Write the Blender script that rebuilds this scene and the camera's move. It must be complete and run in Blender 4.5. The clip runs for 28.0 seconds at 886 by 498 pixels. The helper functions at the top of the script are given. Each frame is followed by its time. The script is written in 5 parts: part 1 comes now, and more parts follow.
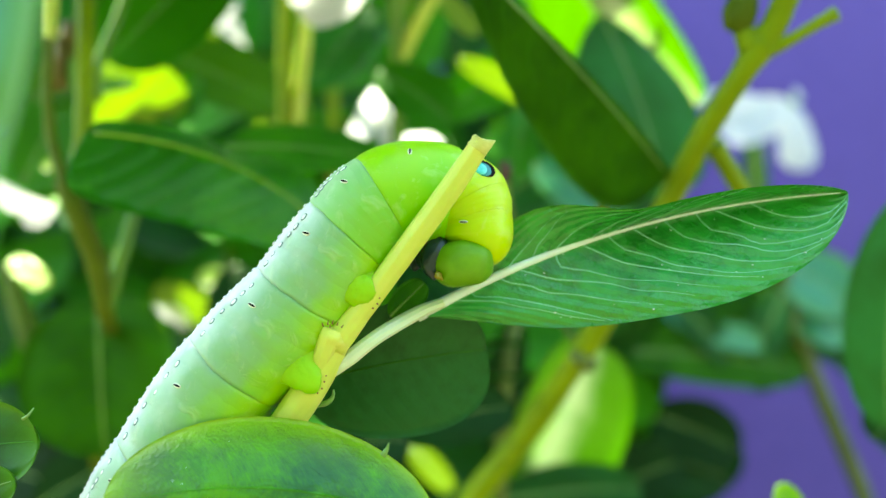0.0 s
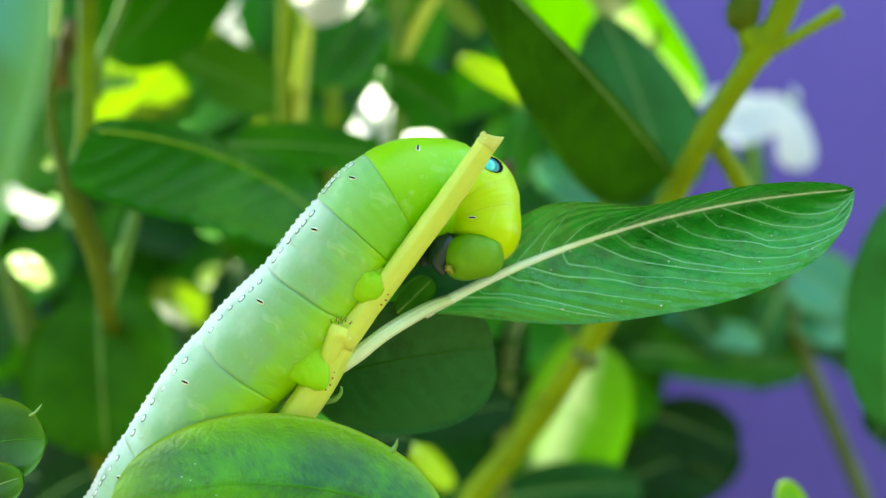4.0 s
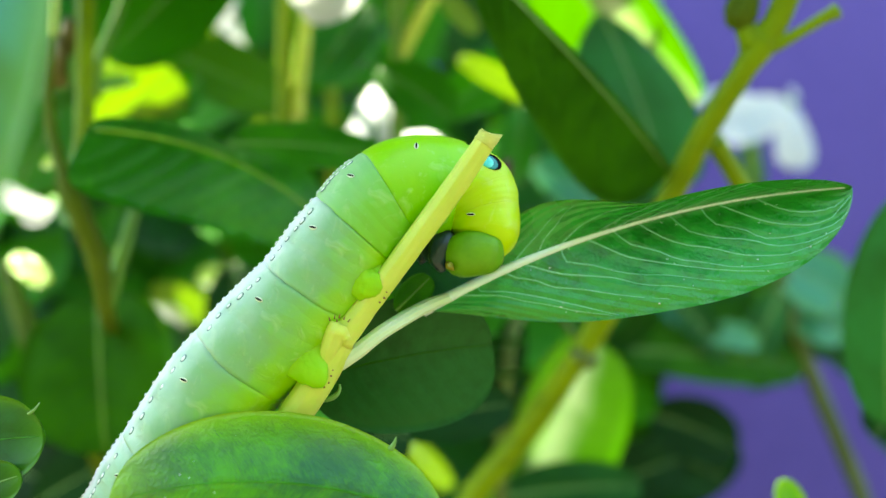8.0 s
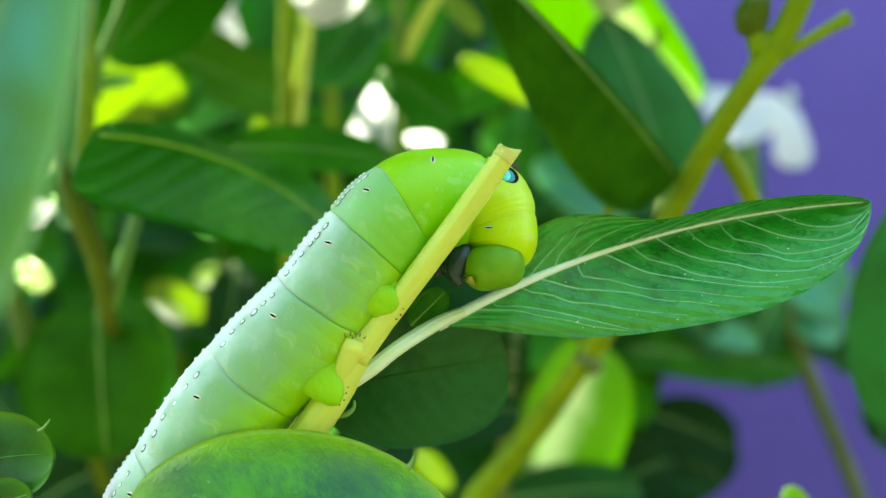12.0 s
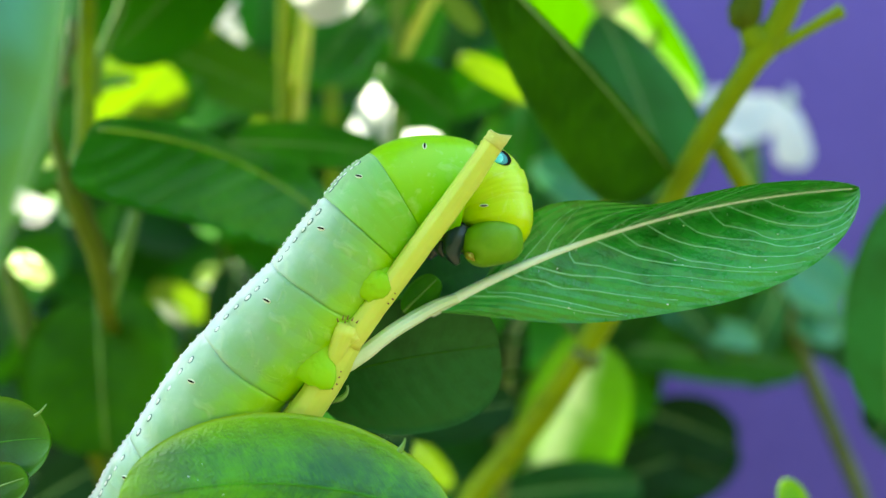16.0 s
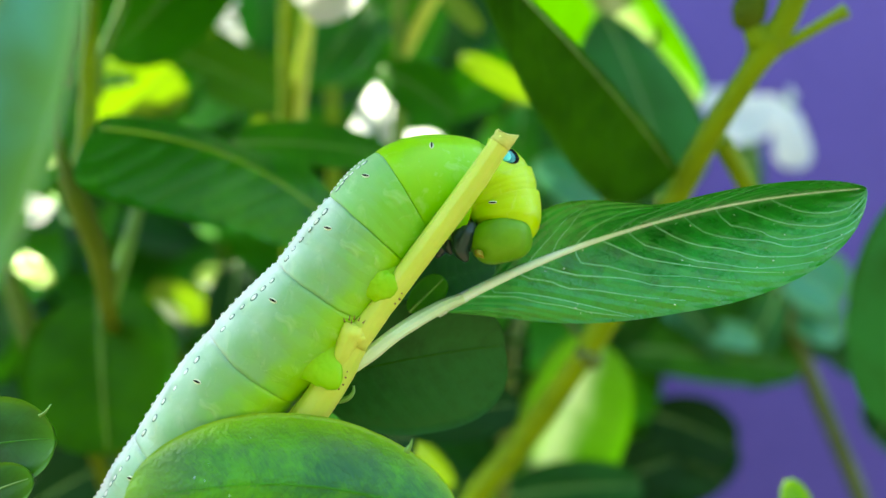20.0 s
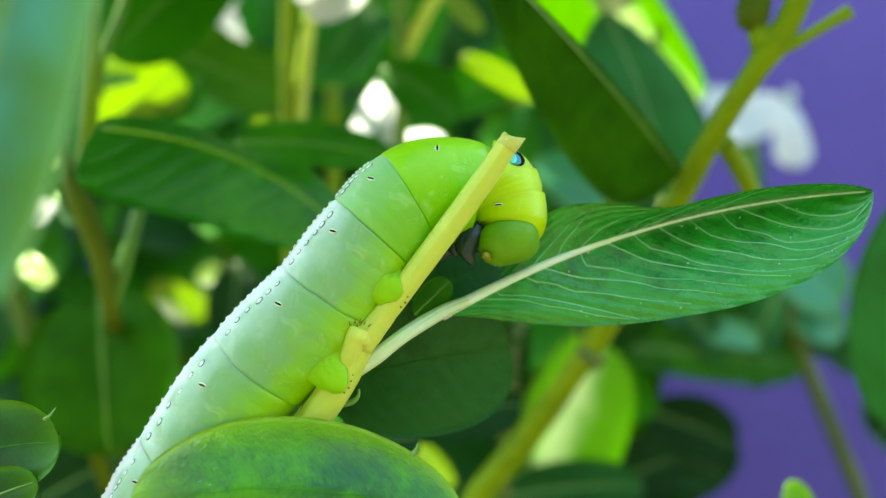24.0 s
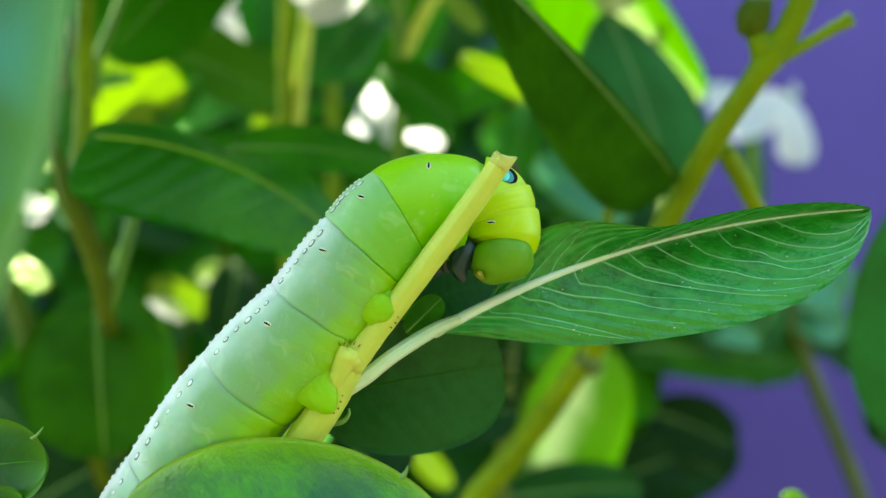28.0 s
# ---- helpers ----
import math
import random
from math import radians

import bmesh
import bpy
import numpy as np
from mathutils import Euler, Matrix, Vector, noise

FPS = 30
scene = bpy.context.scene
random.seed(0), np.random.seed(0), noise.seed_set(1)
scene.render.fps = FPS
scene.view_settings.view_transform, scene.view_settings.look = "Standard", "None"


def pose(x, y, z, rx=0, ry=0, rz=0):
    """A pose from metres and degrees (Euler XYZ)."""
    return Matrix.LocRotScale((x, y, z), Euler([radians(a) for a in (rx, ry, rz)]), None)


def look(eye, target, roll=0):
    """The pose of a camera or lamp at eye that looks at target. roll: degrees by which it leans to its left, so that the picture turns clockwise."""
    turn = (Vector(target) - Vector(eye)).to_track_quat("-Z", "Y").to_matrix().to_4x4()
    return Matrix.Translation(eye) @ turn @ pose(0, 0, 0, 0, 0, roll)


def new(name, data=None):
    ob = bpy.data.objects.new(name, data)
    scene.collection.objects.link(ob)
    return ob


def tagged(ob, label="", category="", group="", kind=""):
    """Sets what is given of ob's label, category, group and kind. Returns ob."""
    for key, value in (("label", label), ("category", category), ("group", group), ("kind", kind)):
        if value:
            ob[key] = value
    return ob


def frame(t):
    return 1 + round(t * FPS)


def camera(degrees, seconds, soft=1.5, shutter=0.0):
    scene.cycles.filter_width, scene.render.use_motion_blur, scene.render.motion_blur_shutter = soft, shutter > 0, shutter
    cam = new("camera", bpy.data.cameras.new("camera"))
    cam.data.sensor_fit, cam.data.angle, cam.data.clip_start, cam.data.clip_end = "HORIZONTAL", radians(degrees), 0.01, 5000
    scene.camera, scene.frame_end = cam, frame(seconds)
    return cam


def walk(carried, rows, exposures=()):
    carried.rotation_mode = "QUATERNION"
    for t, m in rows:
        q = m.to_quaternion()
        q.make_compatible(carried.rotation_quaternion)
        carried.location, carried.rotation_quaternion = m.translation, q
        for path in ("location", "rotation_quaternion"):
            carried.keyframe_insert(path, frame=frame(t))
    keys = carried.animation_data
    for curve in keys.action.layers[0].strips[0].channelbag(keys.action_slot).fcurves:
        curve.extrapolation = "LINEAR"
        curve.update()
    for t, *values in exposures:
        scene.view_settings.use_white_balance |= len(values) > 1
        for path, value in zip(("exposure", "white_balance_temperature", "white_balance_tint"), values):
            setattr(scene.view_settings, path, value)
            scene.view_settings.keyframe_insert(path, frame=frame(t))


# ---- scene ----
MM = 0.001
EYE = 0.5
cam = camera(55.0, 28.0, soft=1.4)
cam.data.dof.use_dof = True
cam.data.dof.focus_distance = 0.0775
cam.data.dof.aperture_fstop = 14.5
# seconds; the camera's drift in millimetres (right, ahead, up) and degrees (yaw, pitch, roll)
SWAY = [
    (0.0, 0.00, 0.00, 0.00, 0.000, 0.000, 0.000),
    (0.5, -1.79, 0.35, 0.62, -0.285, -0.191, -0.020),
    (1.0, -1.29, 0.34, 0.45, -0.184, -0.125, -0.062),
    (1.5, 0.78, -0.17, -0.27, 0.138, -0.037, 0.011),
    (2.0, 0.27, -0.02, -0.13, -0.005, -0.046, 0.026),
    (2.5, -0.83, 0.09, -0.07, -0.188, -0.077, -0.022),
    (3.0, -0.82, 0.07, -0.19, -0.182, -0.040, -0.026),
    (3.5, -1.18, -0.05, -0.24, -0.278, -0.028, -0.005),
    (5.5, -0.41, -0.11, -0.43, -0.196, -0.033, 0.029),
    (6.0, -0.22, -0.01, -0.52, -0.161, 0.020, 0.079),
    (6.5, -0.90, -0.06, -0.67, -0.279, 0.051, 0.053),
    (7.0, -0.80, -0.07, -0.60, -0.263, 0.029, 0.002),
    (7.5, -0.72, 0.02, -0.60, -0.236, 0.027, 0.025),
    (8.0, -1.04, -0.07, -0.56, -0.322, 0.028, 0.021),
    (8.5, -1.02, -0.05, -0.48, -0.322, 0.009, 0.016),
    (9.0, -1.02, 0.04, -0.41, -0.303, -0.020, -0.004),
    (9.5, -1.24, 0.10, -0.35, -0.347, -0.051, 0.019),
    (10.0, 0.28, 0.71, 1.70, -0.293, -0.574, 0.146),
    (10.5, 1.40, -0.30, -0.95, -0.081, 0.058, 0.212),
    (11.0, -1.91, 0.68, 1.71, -0.312, -0.728, -0.306),
    (11.5, -1.96, 0.55, 1.19, -0.613, -0.399, -0.138),
    (12.0, -3.31, 0.96, 1.53, -0.876, -0.477, -0.131),
    (12.5, -0.82, 0.41, 1.02, -0.481, -0.431, -0.136),
    (14.5, -1.66, 0.01, -0.28, -0.511, -0.131, 0.002),
    (15.0, -1.98, 0.11, -0.18, -0.554, -0.142, -0.021),
    (15.5, -2.60, 0.14, -0.11, -0.668, -0.160, -0.037),
    (16.0, -2.18, 0.12, -0.31, -0.603, -0.086, 0.011),
    (16.5, -2.37, 0.20, -0.18, -0.642, -0.134, -0.024),
    (17.0, -2.86, 0.30, 0.03, -0.709, -0.163, -0.041),
    (17.5, -3.13, 0.50, 0.23, -0.685, -0.223, -0.134),
    (18.0, -3.73, 0.42, 0.27, -0.822, -0.235, -0.110),
    (18.5, -2.44, 0.34, -0.06, -0.633, -0.158, -0.044),
    (19.0, -2.85, 0.31, -0.27, -0.712, -0.116, -0.014),
    (19.5, -3.40, 0.35, -0.10, -0.816, -0.183, -0.076),
    (20.0, -3.02, 0.41, -0.34, -0.764, -0.072, -0.054),
    (20.5, -2.95, 0.34, -0.02, -0.761, -0.176, -0.060),
    (21.0, -3.45, 0.38, 0.08, -0.795, -0.217, -0.099),
    (21.5, -3.35, 0.30, -0.21, -0.759, -0.134, -0.073),
    (23.5, -3.85, 0.60, 0.11, -0.878, -0.228, -0.112),
    (24.0, -3.68, 0.62, 0.21, -0.872, -0.270, -0.074),
    (24.5, -3.52, 0.53, 0.20, -0.827, -0.252, -0.097),
    (25.0, -3.66, 0.58, 0.22, -0.850, -0.254, -0.071),
    (25.5, -4.73, 0.66, 0.59, -1.056, -0.345, -0.175),
    (26.0, -4.75, 0.67, 0.36, -0.999, -0.297, -0.184),
    (26.5, -4.20, 0.75, 0.53, -0.951, -0.325, -0.152),
    (27.0, -4.39, 0.94, 0.88, -0.985, -0.426, -0.248),
    (27.5, -2.32, 1.06, 1.25, -0.727, -0.523, -0.102),
    (28.0, -2.58, 1.54, 2.82, -0.650, -0.931, -0.258),
]
walk(cam, [(t, pose(x * MM, y * MM, EYE + z * MM, 90 + pitch, roll, yaw)) for t, x, y, z, yaw, pitch, roll in SWAY],
     [(0.0, 3.03, 7900, -9), (1.0, 2.91, 7900, -9), (3.5, 2.91, 7900, -9), (8.0, 2.89, 7900, -9), (11.0, 2.79, 7900, -9), (17.0, 2.82, 7900, -9), (25.0, 2.75, 7900, -9), (26.0, 2.77, 7900, -9), (27.0, 2.84, 7900, -9), (28.0, 2.60, 7900, -9)])

# ---- world, sun, exposure ----
SUN_WAY = Vector((-0.30, 0.40, 0.87)).normalized()
world = bpy.data.worlds.new("sky")
scene.world = world
world.use_nodes = True
wn = world.node_tree.nodes
sky = wn.new("ShaderNodeTexSky")
sky.sky_type = "NISHITA"
sky.sun_disc = False
sky.sun_elevation = math.asin(SUN_WAY.z)
sky.sun_rotation = math.atan2(SUN_WAY.x, SUN_WAY.y)
world.node_tree.links.new(sky.outputs[0], wn["Background"].inputs[0])
wn["Background"].inputs[1].default_value = 0.15
sun_data = bpy.data.lights.new("sun", "SUN")
sun_data.energy = 5.5
sun_data.angle = radians(0.6)
sun_data.color = (1.0, 0.95, 0.86)
sun = new("sun", sun_data)
sun.matrix_world = look(SUN_WAY * 3, (0, 0, 0))


# ---- materials ----
class Nodes:
    """A small helper to wire up one node material."""

    def __init__(self, name):
        self.mat = bpy.data.materials.new(name)
        self.mat.use_nodes = True
        self.tree = self.mat.node_tree
        self.shader = self.tree.nodes["Principled BSDF"]
        self.out = self.tree.nodes["Material Output"]

    def add(self, kind):
        return self.tree.nodes.new(kind)

    def link(self, a, b):
        self.tree.links.new(a, b)

    def put(self, socket, value):
        if isinstance(value, bpy.types.NodeSocket):
            self.link(value, socket)
        else:
            socket.default_value = value

    def math(self, op, a, b=0.0, clamp=False):
        node = self.add("ShaderNodeMath")
        node.operation, node.use_clamp = op, clamp
        self.put(node.inputs[0], a)
        self.put(node.inputs[1], b)
        return node.outputs[0]

    def mix(self, fac, a, b):
        node = self.add("ShaderNodeMix")
        node.data_type = "RGBA"
        self.put(node.inputs[0], fac)
        self.put(node.inputs[6], a)
        self.put(node.inputs[7], b)
        return node.outputs[2]

    def ramp(self, fac, stops):
        node = self.add("ShaderNodeValToRGB")
        els = node.color_ramp.elements
        while len(els) < len(stops):
            els.new(0.5)
        for el, (place, colour) in zip(els, stops):
            el.position, el.color = place, (*colour, 1)
        self.put(node.inputs[0], fac)
        return node.outputs[0]

    def noise(self, scale, detail=3.0, coords="Object"):
        tc = self.add("ShaderNodeTexCoord")
        node = self.add("ShaderNodeTexNoise")
        node.inputs["Scale"].default_value = scale
        node.inputs["Detail"].default_value = detail
        self.link(tc.outputs[coords], node.inputs["Vector"])
        return node.outputs["Fac"]

    def uv(self):
        tc = self.add("ShaderNodeTexCoord")
        sep = self.add("ShaderNodeSeparateXYZ")
        self.link(tc.outputs["UV"], sep.inputs[0])
        return sep.outputs[0], sep.outputs[1]

    def bump(self, height, strength, distance):
        node = self.add("ShaderNodeBump")
        node.inputs["Strength"].default_value = strength
        node.inputs["Distance"].default_value = distance
        self.put(node.inputs["Height"], height)
        self.link(node.outputs[0], self.shader.inputs["Normal"])

    def set(self, **values):
        for key, value in values.items():
            self.put(self.shader.inputs[key.replace("_", " ")], value)


def c4(c):
    return (*c, 1.0)


def leaf_material(name, dark, light, glow, through_share=0.3, rough=0.36, vein=0.25, coat=0.0, veins=9.0, sheen_bump=0.25, spec=0.5, rim=None, patchy=0.9, mottle=0.0, grain=0.5, rim_power=5.0, sun_band=0.0, fibre=0.0, quilt=0.0, sweep=(1.9, 1.4)):
    """A thin leaf: glossy skin over colour that varies, and light let through."""
    n = Nodes(name)
    s, q = n.uv()
    side = n.math("ABSOLUTE", n.math("SUBTRACT", n.math("MULTIPLY", q, 2.0), 1.0))
    # side veins run from the midrib forwards to the margin
    run = n.math("SUBTRACT", n.math("MULTIPLY", s, veins), n.math("MULTIPLY", n.math("POWER", side, sweep[1]), sweep[0]))
    wob = n.math("MULTIPLY", n.noise(60.0, 2.0), 0.5)
    tooth = n.math("PINGPONG", n.math("ADD", run, wob), 0.5)
    line = n.math("SUBTRACT", 1.0, n.math("MULTIPLY", tooth, 9.0), clamp=True)
    big = n.noise(55.0, 3.0)
    fine = n.noise(900.0, 3.0)
    spots = n.noise(230.0, 4.0)
    tone = n.math("ADD", n.math("MULTIPLY", n.math("SUBTRACT", big, 0.5), patchy), n.math("MULTIPLY", n.math("SUBTRACT", fine, 0.5), 0.9))
    tone = n.math("ADD", n.math("ADD", tone, 0.62), n.math("MULTIPLY", n.math("SUBTRACT", spots, 0.5), mottle))
    if fibre:
        thread = n.add("ShaderNodeCombineXYZ")
        n.put(thread.inputs[0], n.math("MULTIPLY", run, 9.0))
        n.put(thread.inputs[1], n.math("MULTIPLY", q, 5.0))
        threads = n.add("ShaderNodeTexNoise")
        threads.inputs["Scale"].default_value = 3.0
        threads.inputs["Detail"].default_value = 4.0
        n.link(thread.outputs[0], threads.inputs["Vector"])
        tone = n.math("ADD", tone, n.math("MULTIPLY", n.math("SUBTRACT", threads.outputs["Fac"], 0.5), fibre))
    info = n.add("ShaderNodeObjectInfo")
    tone = n.math("ADD", tone, n.math("MULTIPLY", n.math("SUBTRACT", info.outputs["Random"], 0.5), 0.5))
    base = n.ramp(tone, [(0.25, dark), (0.95, light)])
    pale = tuple(min(1, a * 1.6 + 0.05) for a in light)
    col = n.mix(n.math("MULTIPLY", line, vein), base, c4(pale))
    if rim:
        edge = n.math("ADD", n.math("POWER", side, rim_power), n.math("MULTIPLY", n.math("SUBTRACT", n.noise(140.0, 2.0), 0.5), 0.3))
        tipward = n.math("POWER", s, 9.0)
        col = n.mix(n.math("MAXIMUM", n.math("MULTIPLY", edge, 0.9, clamp=True), n.math("MULTIPLY", tipward, 0.7)), col, c4(rim))
    # Whitish streak along the midrib: a sunlit strip put into the colour.
    if sun_band:
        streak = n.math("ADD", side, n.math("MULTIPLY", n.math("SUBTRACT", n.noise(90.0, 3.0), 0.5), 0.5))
        whitish = n.math("MULTIPLY", n.math("SUBTRACT", 1.0, n.math("MULTIPLY", streak, 2.6), clamp=True), sun_band)
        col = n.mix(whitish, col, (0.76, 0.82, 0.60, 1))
    n.set(Base_Color=col, Roughness=n.math("ADD", rough - 0.08, n.math("MULTIPLY", spots, 0.16)), Coat_Weight=coat, Coat_Roughness=0.22)
    n.put(n.shader.inputs["Specular IOR Level"], spec)
    height = n.math("ADD", n.math("MULTIPLY", line, -0.6 if vein > 0.03 else 0.0), n.math("ADD", n.math("ADD", n.math("MULTIPLY", n.noise(420.0, 4.0), sheen_bump * 2), n.math("MULTIPLY", n.noise(130.0, 2.0), sheen_bump * 4)), n.math("MULTIPLY", n.noise(2600.0, 2.0), sheen_bump * grain)))
    if quilt:
        height = n.math("ADD", height, n.math("MULTIPLY", tooth, quilt))
    n.bump(height, 0.35, 0.0005)
    trans = n.add("ShaderNodeBsdfTranslucent")
    lit = n.mix(n.math("MULTIPLY", line, 0.5), c4(glow), c4(tuple(a * 0.7 for a in glow)))
    if sun_band:
        lit = n.mix(n.math("MULTIPLY", whitish, 0.7), lit, (0.76, 0.82, 0.60, 1))
    n.put(trans.inputs[0], lit)
    blend = n.add("ShaderNodeMixShader")
    blend.inputs[0].default_value = through_share
    n.link(n.shader.outputs[0], blend.inputs[1])
    n.link(trans.outputs[0], blend.inputs[2])
    n.link(blend.outputs[0], n.out.inputs[0])
    return n.mat


def plain_material(name, a, b, scale=300.0, rough=0.45, bump=0.2, sub=0.0, radius=(0.4, 1.0, 0.2), depth=0.001, spec=0.5, streak=False):
    n = Nodes(name)
    grain = n.noise(scale, 4.0)
    broad = n.noise(scale * 0.15, 2.0)
    col = n.ramp(n.math("ADD", n.math("MULTIPLY", grain, 0.5), n.math("MULTIPLY", broad, 0.5)), [(0.32, a), (0.68, b)])
    n.set(Base_Color=col, Roughness=rough)
    n.put(n.shader.inputs["Specular IOR Level"], spec)
    if sub:
        n.set(Subsurface_Weight=sub, Subsurface_Radius=radius, Subsurface_Scale=depth)
    height = grain
    if streak:
        s, q = n.uv()
        height = n.math("ADD", grain, n.math("MULTIPLY", n.math("PINGPONG", n.math("MULTIPLY", q, 9.0), 0.5), 1.2))
    n.bump(height, bump, 0.0004)
    return n.mat


def skin_material(name, stops, wrinkle=0.3, mottle=0.10):
    """Caterpillar skin: the tone runs from the back over the flank to the belly."""
    n = Nodes(name)
    s, q = n.uv()
    down = n.math("ABSOLUTE", n.math("SUBTRACT", n.math("MULTIPLY", q, 2.0), 1.0))
    patch = n.noise(330.0, 4.0)
    broad = n.noise(120.0, 2.0)
    down = n.math("ADD", down, n.math("MULTIPLY", n.math("SUBTRACT", patch, 0.5), mottle * 2))
    down = n.math("ADD", down, n.math("MULTIPLY", n.math("SUBTRACT", broad, 0.5), mottle * 2))
    col = n.ramp(down, stops)
    specks = n.math("MULTIPLY", n.math("SUBTRACT", n.noise(1500.0, 2.0), 0.655), 7.0, clamp=True)
    col = n.mix(n.math("MULTIPLY", specks, 0.12), col, (0.80, 0.92, 0.74, 1))
    streaks = n.add("ShaderNodeTexNoise")
    streaks.inputs["Scale"].default_value = 520.0
    streaks.inputs["Detail"].default_value = 3.0
    streaks.inputs["Distortion"].default_value = 0.8
    tc = n.add("ShaderNodeTexCoord")
    n.link(tc.outputs["Object"], streaks.inputs["Vector"])
    marble = n.math("MULTIPLY", n.math("SUBTRACT", streaks.outputs["Fac"], 0.57), 6.0, clamp=True)
    col = n.mix(n.math("MULTIPLY", marble, 0.16), col, (0.72, 0.86, 0.52, 1))
    n.set(Base_Color=col, Roughness=0.42, Subsurface_Weight=0.35, Subsurface_Radius=(0.5, 1.0, 0.25), Subsurface_Scale=0.0012)
    n.put(n.shader.inputs["Specular IOR Level"], 0.45)
    rings = n.math("PINGPONG", n.math("ADD", n.math("MULTIPLY", s, 4.0), n.math("MULTIPLY", n.noise(260.0, 2.0), 0.9)), 0.5)
    n.bump(n.math("ADD", n.math("MULTIPLY", rings, 0.7), n.math("ADD", n.math("MULTIPLY", patch, 0.8), n.math("MULTIPLY", marble, 0.25))), wrinkle, 0.0005)
    return n.mat


LEAF = leaf_material("leaf_green", (0.019, 0.150, 0.007), (0.056, 0.30, 0.011), (0.22, 0.62, 0.015), 0.36, 0.42, 0.08, 0.0, 9.0, 0.25, 0.22)
LEAF_GLOSS = leaf_material("leaf_green_glossy", (0.004, 0.140, 0.014), (0.028, 0.430, 0.056), (0.14, 0.55, 0.02), 0.24, 0.28, 0.0, 0.28, 15.0, 0.62, 0.7, (0.04, 0.32, 0.012), 1.5, 1.2, 2.4, 6.0, 0.0, 0.9, 2.2, (5.0, 1.67))
# Blue in these two base colours paints in the sky's sheen.
LEAF_SHEEN = leaf_material("leaf_blue_sheen", (0.016, 0.19, 0.085), (0.034, 0.30, 0.145), (0.16, 0.55, 0.02), 0.25, 0.42, 0.0, 0.15, 9.0, 0.1, 0.7, (0.08, 0.30, 0.02), 0.9)
LEAF_TEAL_SHEEN = leaf_material("leaf_teal_sheen", (0.016, 0.19, 0.070), (0.036, 0.35, 0.31), (0.16, 0.55, 0.02), 0.25, 0.36, 0.0, 0.35, 9.0, 0.1, 0.8, (0.15, 0.44, 0.006), 1.5, 3.2, 0.5, 2.6)
# The bluish dark tone holds part of the sky sheen as colour.
LEAF_NEAR = leaf_material("leaf_green_waxy", (0.008, 0.125, 0.034), (0.082, 0.39, 0.010), (0.28, 0.60, 0.02), 0.22, 0.32, 0.0, 0.14, 9.0, 0.45, 0.45, (0.34, 0.58, 0.006), 1.6, 1.6, 2.6, 3.0, 0.0, 1.6, 0.9)
LEAF_RIMMED = leaf_material("leaf_dark_light_rim", (0.004, 0.052, 0.007), (0.014, 0.125, 0.020), (0.16, 0.45, 0.015), 0.2, 0.36, 0.0, 0.0, 9.0, 0.3, 0.22, (0.10, 0.32, 0.008), 1.2, 0.8, 0.8, 4.0)
LEAF_MID = leaf_material("leaf_mid_green", (0.020, 0.17, 0.005), (0.080, 0.40, 0.012), (0.20, 0.60, 0.015), 0.30, 0.38, 0.10, 0.06, 9.0, 0.3, 0.4, None, 1.3, 0.7, 0.5, 5.0, 0.0, 0.5, 1.2)
LEAF_FAR = leaf_material("leaf_green_matt", (0.016, 0.135, 0.006), (0.056, 0.29, 0.010), (0.20, 0.58, 0.015), 0.32, 0.5, 0.05, 0.0, 9.0, 0.25, 0.10)
# Lighter copy of the leaf green for leaves in the sun.
LEAF_SUNLIT = leaf_material("leaf_sunlit_light", (0.18, 0.34, 0.030), (0.28, 0.46, 0.060), (0.46, 0.62, 0.10), 0.5, 0.40, 0.2, 0.0, 9.0, 0.2, 0.2)
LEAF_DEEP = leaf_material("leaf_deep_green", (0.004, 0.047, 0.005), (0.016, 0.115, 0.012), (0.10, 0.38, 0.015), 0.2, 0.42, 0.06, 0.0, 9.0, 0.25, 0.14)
# Sunlit leaf colour with the whitish sun streak painted on.
LEAF_SUNLIT_BAND = leaf_material("leaf_sunlit_banded", (0.11, 0.31, 0.014), (0.19, 0.42, 0.030), (0.25, 0.50, 0.050), 0.5, 0.40, 0.1, 0.0, 9.0, 0.2, 0.2, None, 1.2, 0.8, 0.5, 5.0, 1.0)
# Bluish patches in the green stand for reflected sky.
LEAF_SHEEN_PATCH = leaf_material("leaf_green_sheen_patch", (0.020, 0.110, 0.007), (0.030, 0.20, 0.032), (0.16, 0.50, 0.015), 0.25, 0.45, 0.0, 0.06, 9.0, 0.2, 0.14, None, 2.4, 0.6)
# Near-black leaf colour standing in for deep shade between the plants.
LEAF_SHADE_INK = leaf_material("leaf_shade_black", (0.003, 0.022, 0.003), (0.009, 0.055, 0.008), (0.06, 0.22, 0.01), 0.15, 0.5, 0.04, 0.0, 9.0, 0.25, 0.10)
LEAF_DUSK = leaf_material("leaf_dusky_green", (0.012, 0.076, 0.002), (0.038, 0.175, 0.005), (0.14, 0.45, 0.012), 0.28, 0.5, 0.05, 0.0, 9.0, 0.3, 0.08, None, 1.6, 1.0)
LEAF_OLIVE = leaf_material("leaf_olive_green", (0.045, 0.155, 0.008), (0.085, 0.26, 0.020), (0.22, 0.45, 0.02), 0.30, 0.5, 0.05, 0.0, 9.0, 0.25, 0.12)
RIB_LIME = plain_material("leaf_rib_lime", (0.20, 0.42, 0.03), (0.34, 0.56, 0.05), 500, 0.5, 0.15)
RIB_WHITE = plain_material("leaf_rib_white", (0.66, 0.90, 0.78), (0.78, 0.95, 0.86), 700, 0.45, 0.25, 0.2)
MOUTH = plain_material("mouth_tan", (0.20, 0.20, 0.01), (0.34, 0.32, 0.03), 1500, 0.5, 0.4)
